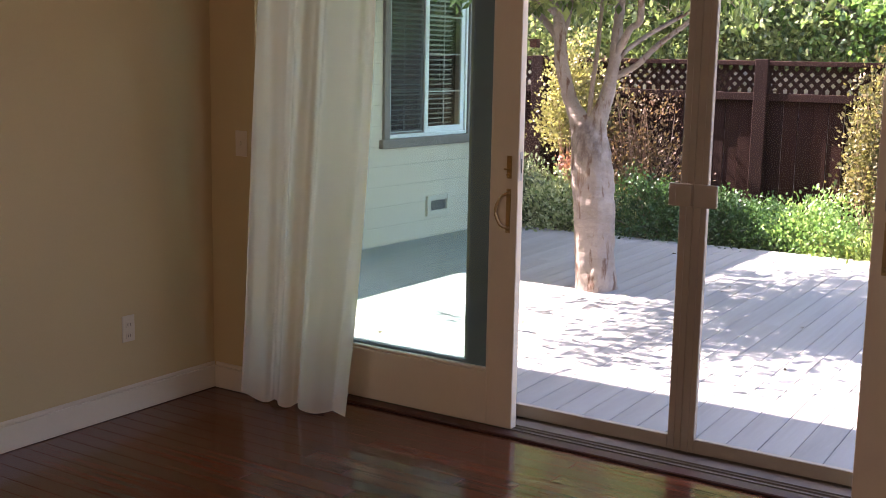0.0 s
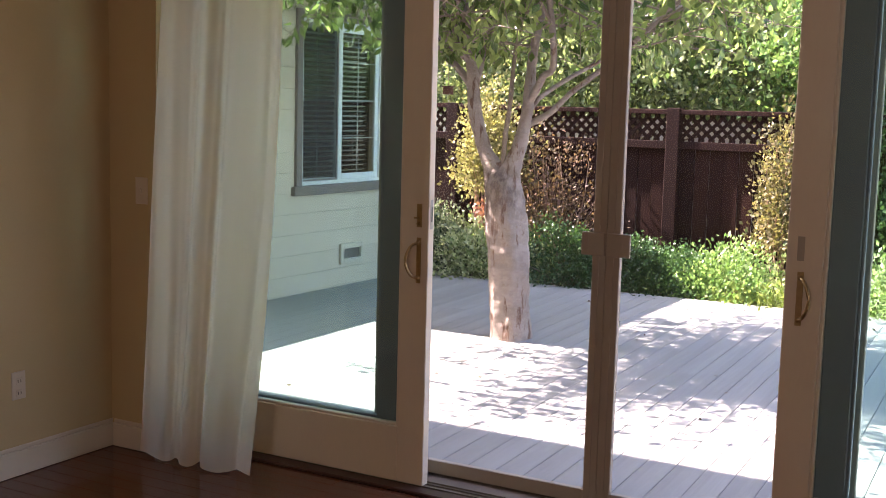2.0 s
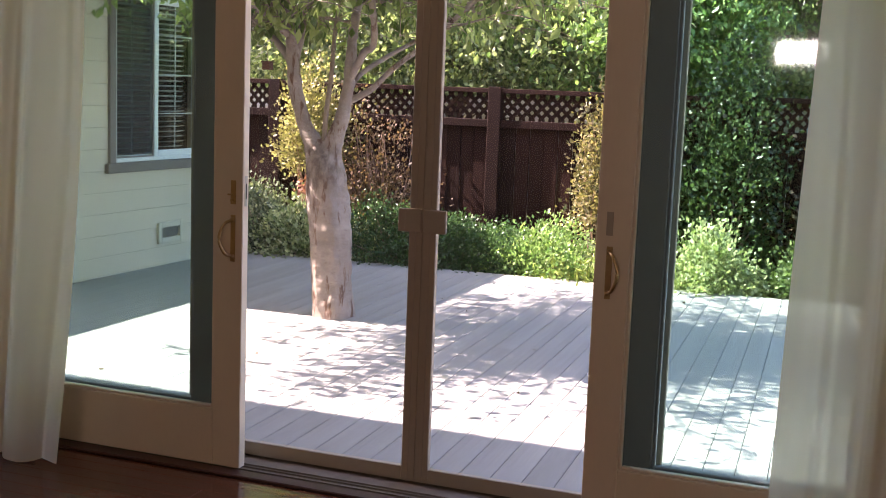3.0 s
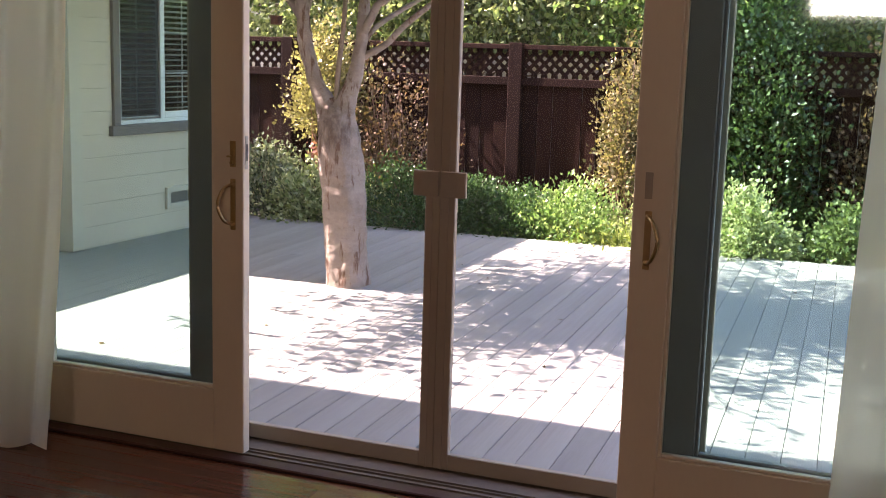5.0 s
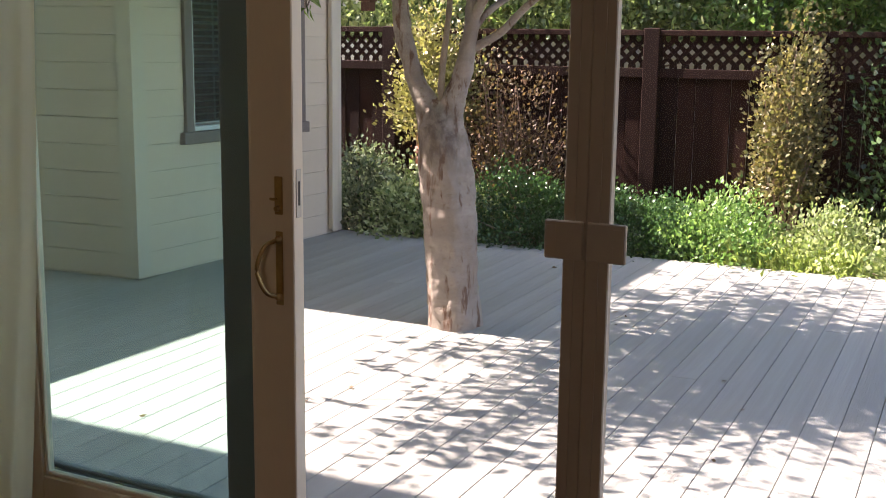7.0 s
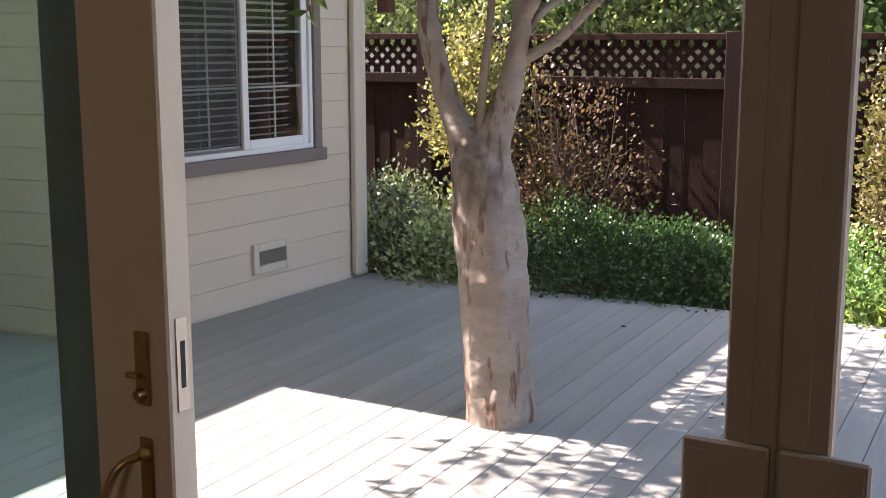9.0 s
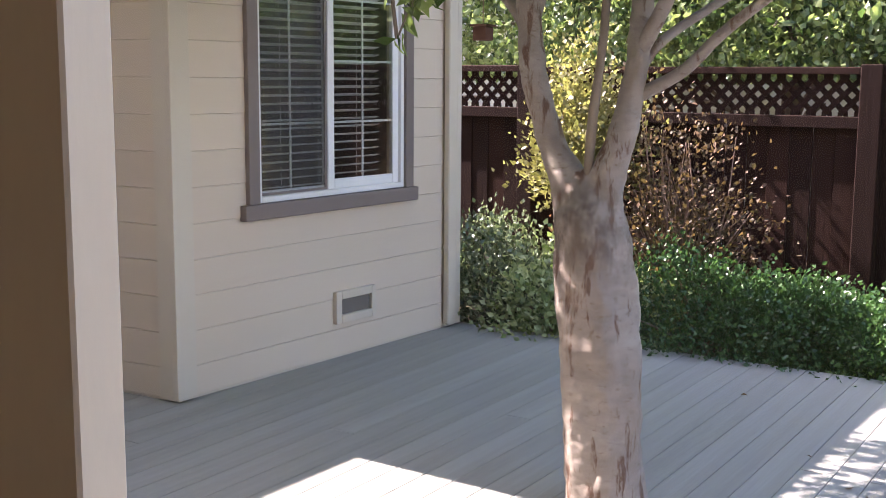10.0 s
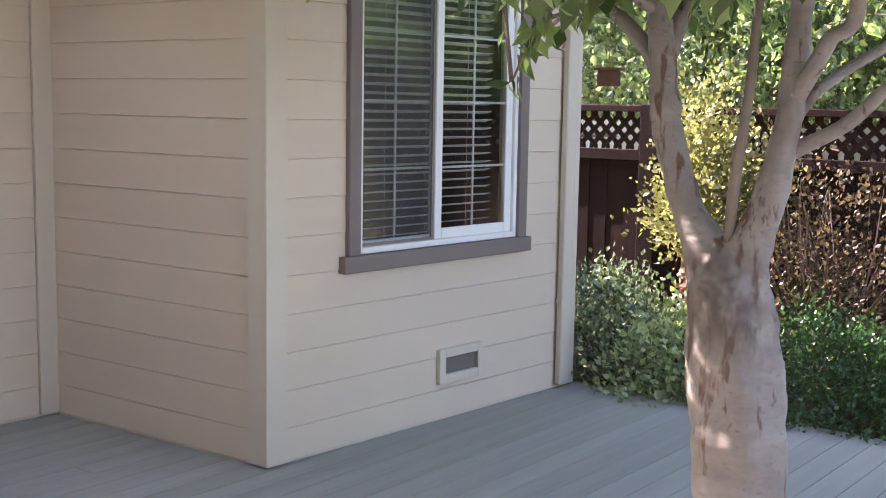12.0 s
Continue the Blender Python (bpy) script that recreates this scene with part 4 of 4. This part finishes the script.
# ---- shrubs ----
def shrub(name, label, centre, size, count, leaf, material, ratio=0.4, stems=9, seed=1, hollow=0.55, stem_mat=None, category="shrub", group="", clump=0.1, lift=0.0, twig=0.012):
    """Stems from the base and leaves in clumps over an uneven mound."""
    rg = np.random.default_rng(seed)
    cx, cy, cz = centre
    sx, sy, sz = size
    ob = thing(name, label, category, Matrix.Translation((cx, cy, cz)), group=group)
    nc = max(30, count // 14)
    d = rg.normal(size=(nc, 3))
    d[:, 2] = np.abs(d[:, 2]) * 1.0 + 0.05
    d /= np.linalg.norm(d, axis=1, keepdims=True)
    r = hollow + (1 - hollow) * rg.random((nc, 1)) ** 0.6
    lump = 1 + 0.16 * np.sin(d[:, :1] * 5 + seed) + 0.14 * np.sin(d[:, 1:2] * 7 + seed * 2) + 0.1 * rg.normal(size=(nc, 1))
    c = d * r * lump * np.array([[sx, sy, sz]])
    c[:, 2] = np.clip(c[:, 2], 0.03, None) + lift
    pick = rg.integers(0, nc, count)
    p = c[pick] + rg.normal(size=(count, 3)) * clump * np.array([[1, 1, 0.8]])
    p[:, 2] = np.clip(p[:, 2], 0.02, None)
    w = d[pick] * 0.7 + rg.normal(size=(count, 3)) * 0.6 + np.array([[0, 0, 0.25]])
    s = leaf * rg.uniform(0.6, 1.25, count)
    part("foliage", leaf_cloud(name, p, w, s, material, ratio, 0.12), material, ob)
    if stems:
        bm = bmesh.new()
        for k in range(stems):
            e = Vector(c[rg.integers(0, nc)])
            q = Vector((e.x * 0.15, e.y * 0.15, -0.03))
            m = q.lerp(e, 0.5) + Vector((rg.normal() * 0.05, rg.normal() * 0.05, 0.08 * sz))
            ln = smooth_line([q, m, e], 4)
            tube(bm, ln, list(np.linspace(twig, twig * 0.28, len(ln))), 5)
        part("stems", bm, stem_mat or M_BARKD, ob)
    return ob


G = -0.16
H = "hedge plants along the deck"
shrub("shrub", "green shrub with painted light glints beside the house corner", (-3.31, 5.897, G), (0.72, 0.6, 0.66), 11000, 0.043, L_GLINT, 0.34, 12, 21, group=H, clump=0.07)
shrub("shrub", "light green leggy shrub at the deck edge", (-2.61, 5.804, G), (0.5, 0.5, 0.58), 6500, 0.048, L_PALE, 0.34, 12, 22, group=H, clump=0.07)
shrub("shrub", "dense rounded dark green shrub behind the tree", (-1.73, 5.983, G), (0.78, 0.6, 0.56), 20000, 0.031, L_DENSE, 0.38, 10, 23, 0.78, group=H, clump=0.05)
shrub("shrub", "dense rounded dark green shrub against the deck", (-1.01, 5.966, G), (0.5, 0.55, 0.5), 13000, 0.031, L_DENSE, 0.38, 10, 24, 0.75, group=H, clump=0.05)
shrub("shrub", "sunlit yellow-green shrub at the deck edge", (-0.41, 5.984, G), (0.52, 0.5, 0.5), 10000, 0.038, L_BRIGHT, 0.34, 12, 25, group=H, clump=0.07)
shrub("shrub", "sunlit pale green shrub before the fence", (0.32, 6.158, G), (0.6, 0.5, 0.42), 7500, 0.042, L_PALE, 0.34, 12, 26, group=H, clump=0.07)
shrub("shrub", "bright pale green rounded bush at the deck edge", (1.12, 5.817, G), (0.44, 0.38, 0.58), 6500, 0.045, L_PALE, 0.36, 10, 27, group=H, clump=0.06)
shrub("shrub", "green bush in the shade of the fence", (2.07, 6.097, G), (0.6, 0.5, 0.5), 5500, 0.048, L_HEDGE, 0.36, 10, 28, group=H, clump=0.07)
shrub("shrub", "green bush at the far deck corner", (3.07, 6.165, G), (0.7, 0.5, 0.55), 5000, 0.05, L_HEDGE, 0.36, 10, 29, group=H, clump=0.07)
shrub("ivy", "yellowing climbing plant covering the fence", (-0.02, 6.58, G), (0.23, 0.16, 1.3), 6000, 0.042, L_OCHRE, 0.36, 18, 31, 0.35, M_TWIG, "climber", clump=0.07, lift=0.48)
# this climber's shade comes from its darkened leaf colour
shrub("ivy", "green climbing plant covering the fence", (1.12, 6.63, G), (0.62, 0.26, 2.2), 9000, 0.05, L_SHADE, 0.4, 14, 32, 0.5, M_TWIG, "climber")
shrub("ivy", "brown and green climber hanging on the fence", (2.37, 6.61, G), (0.7, 0.26, 1.9), 7000, 0.05, L_BROWN, 0.36, 24, 33, 0.5, M_TWIG, "climber")
shrub("shrub", "yellow-leaved shrub in the sun before the fence", (-2.93, 6.39, G), (0.36, 0.28, 0.98), 6500, 0.042, L_YELLOW, 0.36, 16, 34, 0.3, M_TWIG, clump=0.09, lift=0.92)
shrub("shrub", "dry brown twiggy shrub before the fence", (-2.23, 6.33, G), (0.5, 0.34, 1.42), 6800, 0.036, L_BROWN, 0.36, 170, 35, 0.3, M_TWIG, clump=0.11, twig=0.009)
shrub("grass_tuft", "bright yellow-green low plants at the deck edge", (0.22, 5.714, G), (0.7, 0.22, 0.24), 4200, 0.07, L_GRASS, 0.14, 0, 36, 0.3, None, "grass", clump=0.07)

fd = thing("bird_feeder", "small reddish-brown box hanging from a tree branch", "bird feeder", Matrix.Translation((-1.605, 3.08, 1.665)))
part("body", boxes((-0.028, -0.028, 0.0, 0.028, 0.028, 0.05), bevel=0.003), M_POT, fd)
part("roof", boxes((-0.036, -0.036, 0.05, 0.036, 0.036, 0.058), bevel=0.002), M_POT, fd)
part("cord", boxes((-0.0012, -0.0012, 0.058, 0.0012, 0.0012, 0.22)), M_TWIG, fd)
shrub("shrub", "small sprig of reddish young leaves above the hedge", (-2.77, 6.065, G), (0.12, 0.12, 0.2), 260, 0.05, L_RED, 0.34, 8, 41, 0.2, M_TWIG, clump=0.04, lift=0.62)


# ---- trees beyond the fence ----
def far_tree(x, y, height, spread, count, seed, material, label):
    rg = np.random.default_rng(seed)
    ob = thing("tree", label, "tree", Matrix.Translation((x, y, G)), group="trees beyond the fence")
    bm = bmesh.new()
    top = Vector((rg.normal() * 0.3, rg.normal() * 0.3, height * 0.75))
    ln = smooth_line([(0, 0, -0.05), (rg.normal() * 0.08, rg.normal() * 0.08, height * 0.35), top], 5)
    tube(bm, ln, list(np.linspace(0.11, 0.03, len(ln))), 9)
    nb = 26
    cl = []
    for k in range(nb):
        a = ln[rg.integers(3, len(ln))]
        w = Vector((rg.normal(), rg.normal(), rg.uniform(-0.15, 0.9))).normalized()
        e = a + Vector((w.x * spread, w.y * spread * 0.8, w.z * height * 0.3)) * rg.uniform(0.5, 1.0)
        e.z = max(e.z, 1.5)
        l2 = smooth_line([a, a.lerp(e, 0.5) + Vector((0, 0, 0.15)), e], 3)
        tube(bm, l2, list(np.linspace(0.03, 0.006, len(l2))), 5)
        cl += [tuple(l2[i]) for i in range(2, len(l2))]
    part("trunk", bm, M_BARKD, ob)
    cl = np.array(cl)
    sub = cl[rg.integers(0, len(cl), count // 40)] + rg.normal(size=(count // 40, 3)) * np.array([[0.42, 0.34, 0.5]])
    pick = rg.integers(0, len(sub), count)
    p = sub[pick] + rg.normal(size=(count, 3)) * 0.11
    p[:, 2] = np.where(p[:, 2] < 1.7, 3.4 - p[:, 2], p[:, 2])
    p[:, 1] = np.where(p[:, 2] < 2.1, np.maximum(p[:, 1], 7.3 - y), p[:, 1])
    w = rg.normal(size=(count, 3)) * 0.6 + np.array([[0, 0, -0.5]])
    part("crown", leaf_cloud("crown", p, w, rg.uniform(0.045, 0.09, count), material, 0.32, 0.1), material, ob)


for x, y, hgt, sp, cnt, sd, mt in ((-6.2, 8.6, 5.5, 1.9, 18000, 51, L_FAR), (-4.0, 8.4, 5.0, 1.8, 22000, 52, L_FAR), (-2.2, 8.3, 4.6, 1.7, 24000, 53, L_FAR), (-0.5, 8.6, 5.2, 1.9, 26000, 54, L_FAR), (0.15, 7.9, 4.6, 1.5, 18000, 55, L_BRIGHT), (1.6, 8.4, 5.0, 1.9, 24000, 56, L_FAR), (3.4, 8.5, 5.4, 2.0, 16000, 57, L_TREE), (5.4, 8.8, 5.4, 2.0, 12000, 58, L_FAR)):
    far_tree(x, y, hgt, sp, cnt, sd, mt, "leafy green garden tree standing beyond the fence")

# the neighbour's pale house behind the trees
nb = thing("neighbour_house", "pale painted neighbouring house behind the trees", "house", Matrix.Translation((-4.0, 10.3, G)))
part("wall", boxes((-6.0, 0.0, 0.0, 7.0, 0.2, 2.7)), M_VINYL, nb)
bm = bmesh.new()
rv = [bm.verts.new(p) for p in ((-6.4, -0.4, 2.68), (7.4, -0.4, 2.68), (7.4, 4.0, 4.0), (-6.4, 4.0, 4.0), (-6.4, -0.4, 2.8), (7.4, -0.4, 2.8), (7.4, 4.0, 4.12), (-6.4, 4.0, 4.12))]
for f in ((0, 1, 2, 3), (4, 7, 6, 5), (0, 4, 5, 1), (2, 6, 7, 3), (1, 5, 6, 2), (0, 3, 7, 4)):
    bm.faces.new([rv[i] for i in f])
bmesh.ops.recalc_face_normals(bm, faces=bm.faces)
part("roof", bm, M_ROOF, nb)

rg = np.random.default_rng(77)
nfar = 52000
pf = np.stack([rg.uniform(-16, 12, nfar), rg.uniform(14.6, 17.5, nfar), rg.random(nfar) ** 0.8 * 8.5 - 0.1], 1)
lump = np.sin(pf[:, 0] * 1.7) * 0.5 + np.sin(pf[:, 0] * 4.1 + pf[:, 2] * 2.3) * 0.4
pf[:, 1] += lump
woods = new("far_woods", leaf_cloud("far_woods", pf, rg.normal(size=(nfar, 3)) + np.array([[0, 0, -0.4]]), rg.uniform(0.14, 0.3, nfar), L_FAR, 0.35, 0.12))
tagged(woods, "distant mass of green woodland foliage", "woods", "", "stuff")

# ---- deck boards ----
deck = thing("deck", "weathered grey wooden deck of long narrow boards", "deck", Matrix.Translation((0, 0.27, 0)) @ Matrix.Rotation(radians(2.1), 4, "Z"), "structure")
part("underside", boxes((-5.2, -0.05, -0.15, 8.6, 5.23, DECK_Z - 0.026)), M_JOIST, deck)
PITCH = 0.1338
board_mesh = to_mesh("board", boxes((0.0014, 0.0, DECK_Z - 0.025, PITCH - 0.0014, 1.0, DECK_Z), bevel=0.0015), M_DECK)
k0 = int(-5.2 / PITCH)
brng = random.Random(9)
for k in range(k0, int(8.4 / PITCH)):
    x = 0.045 + k * PITCH
    cuts = [0.0 if x > -4.5 else 0.02]
    if brng.random() < 0.55:
        cuts.append(brng.choice((1.22, 2.44, 3.05, 3.66)))
    cuts.append(5.27)
    # boards round the trunk leave a gap
    if x + PITCH > -0.99 and x < -0.91:
        cuts = [0.0, 2.8, None, 2.9, 5.27]
    y = cuts[0]
    for c in cuts[1:]:
        if c is None:
            y = None
            continue
        if y is None:
            y = c
            continue
        b = part("board", board_mesh, M_DECK, deck)
        b.location = (x, y, 0)
        b.scale = (1, c - y - 0.003, 1)
        y = c
part("rim_board", boxes((-5.2, 5.273, -0.16, 8.6, 5.2, DECK_Z - 0.004)), M_DECK, deck)

# fallen leaves on the deck
lr = np.random.default_rng(12)
fl = np.stack([lr.uniform(-1.5, 3.2, 26), lr.uniform(1.0, 5.2, 26), np.full(26, DECK_Z + 0.006)], 1)
lv = new("fallen_leaves", leaf_cloud("fallen_leaves", fl, np.stack([lr.normal(size=26), lr.normal(size=26), np.full(26, 0.02)], 1), lr.uniform(0.025, 0.045, 26), L_BROWN, 0.28, 0.1))
tagged(lv, "dry brown leaves scattered over the deck boards", "leaves", "", "stuff")

# ---- floor planks ----
floor = thing("floor", "glossy dark cherry hardwood floor of narrow planks", "floor", kind="structure")
PW = 0.084
plank_mesh = to_mesh("plank", boxes((0.0008, 0.0008, -0.018, 1.0 - 0.0004, PW - 0.0004, 0.0), bevel=0.0007), M_FLOOR)
y = -0.077 - PW
row = 0
prng = random.Random(4)
while y > RY0 - PW:
    x = RX0
    while x < RX1 - 0.01:
        L = prng.uniform(0.9, 2.0) if y > -3.2 else prng.uniform(2.2, 4.0)
        if x + L > RX1 - 0.3:
            L = RX1 - x
        pl = part("plank", plank_mesh, M_FLOOR, floor)
        pl.location = (x, y, 0.0)
        pl.scale = (L, 1, 1)
        x += L
    y -= PW
    row += 1
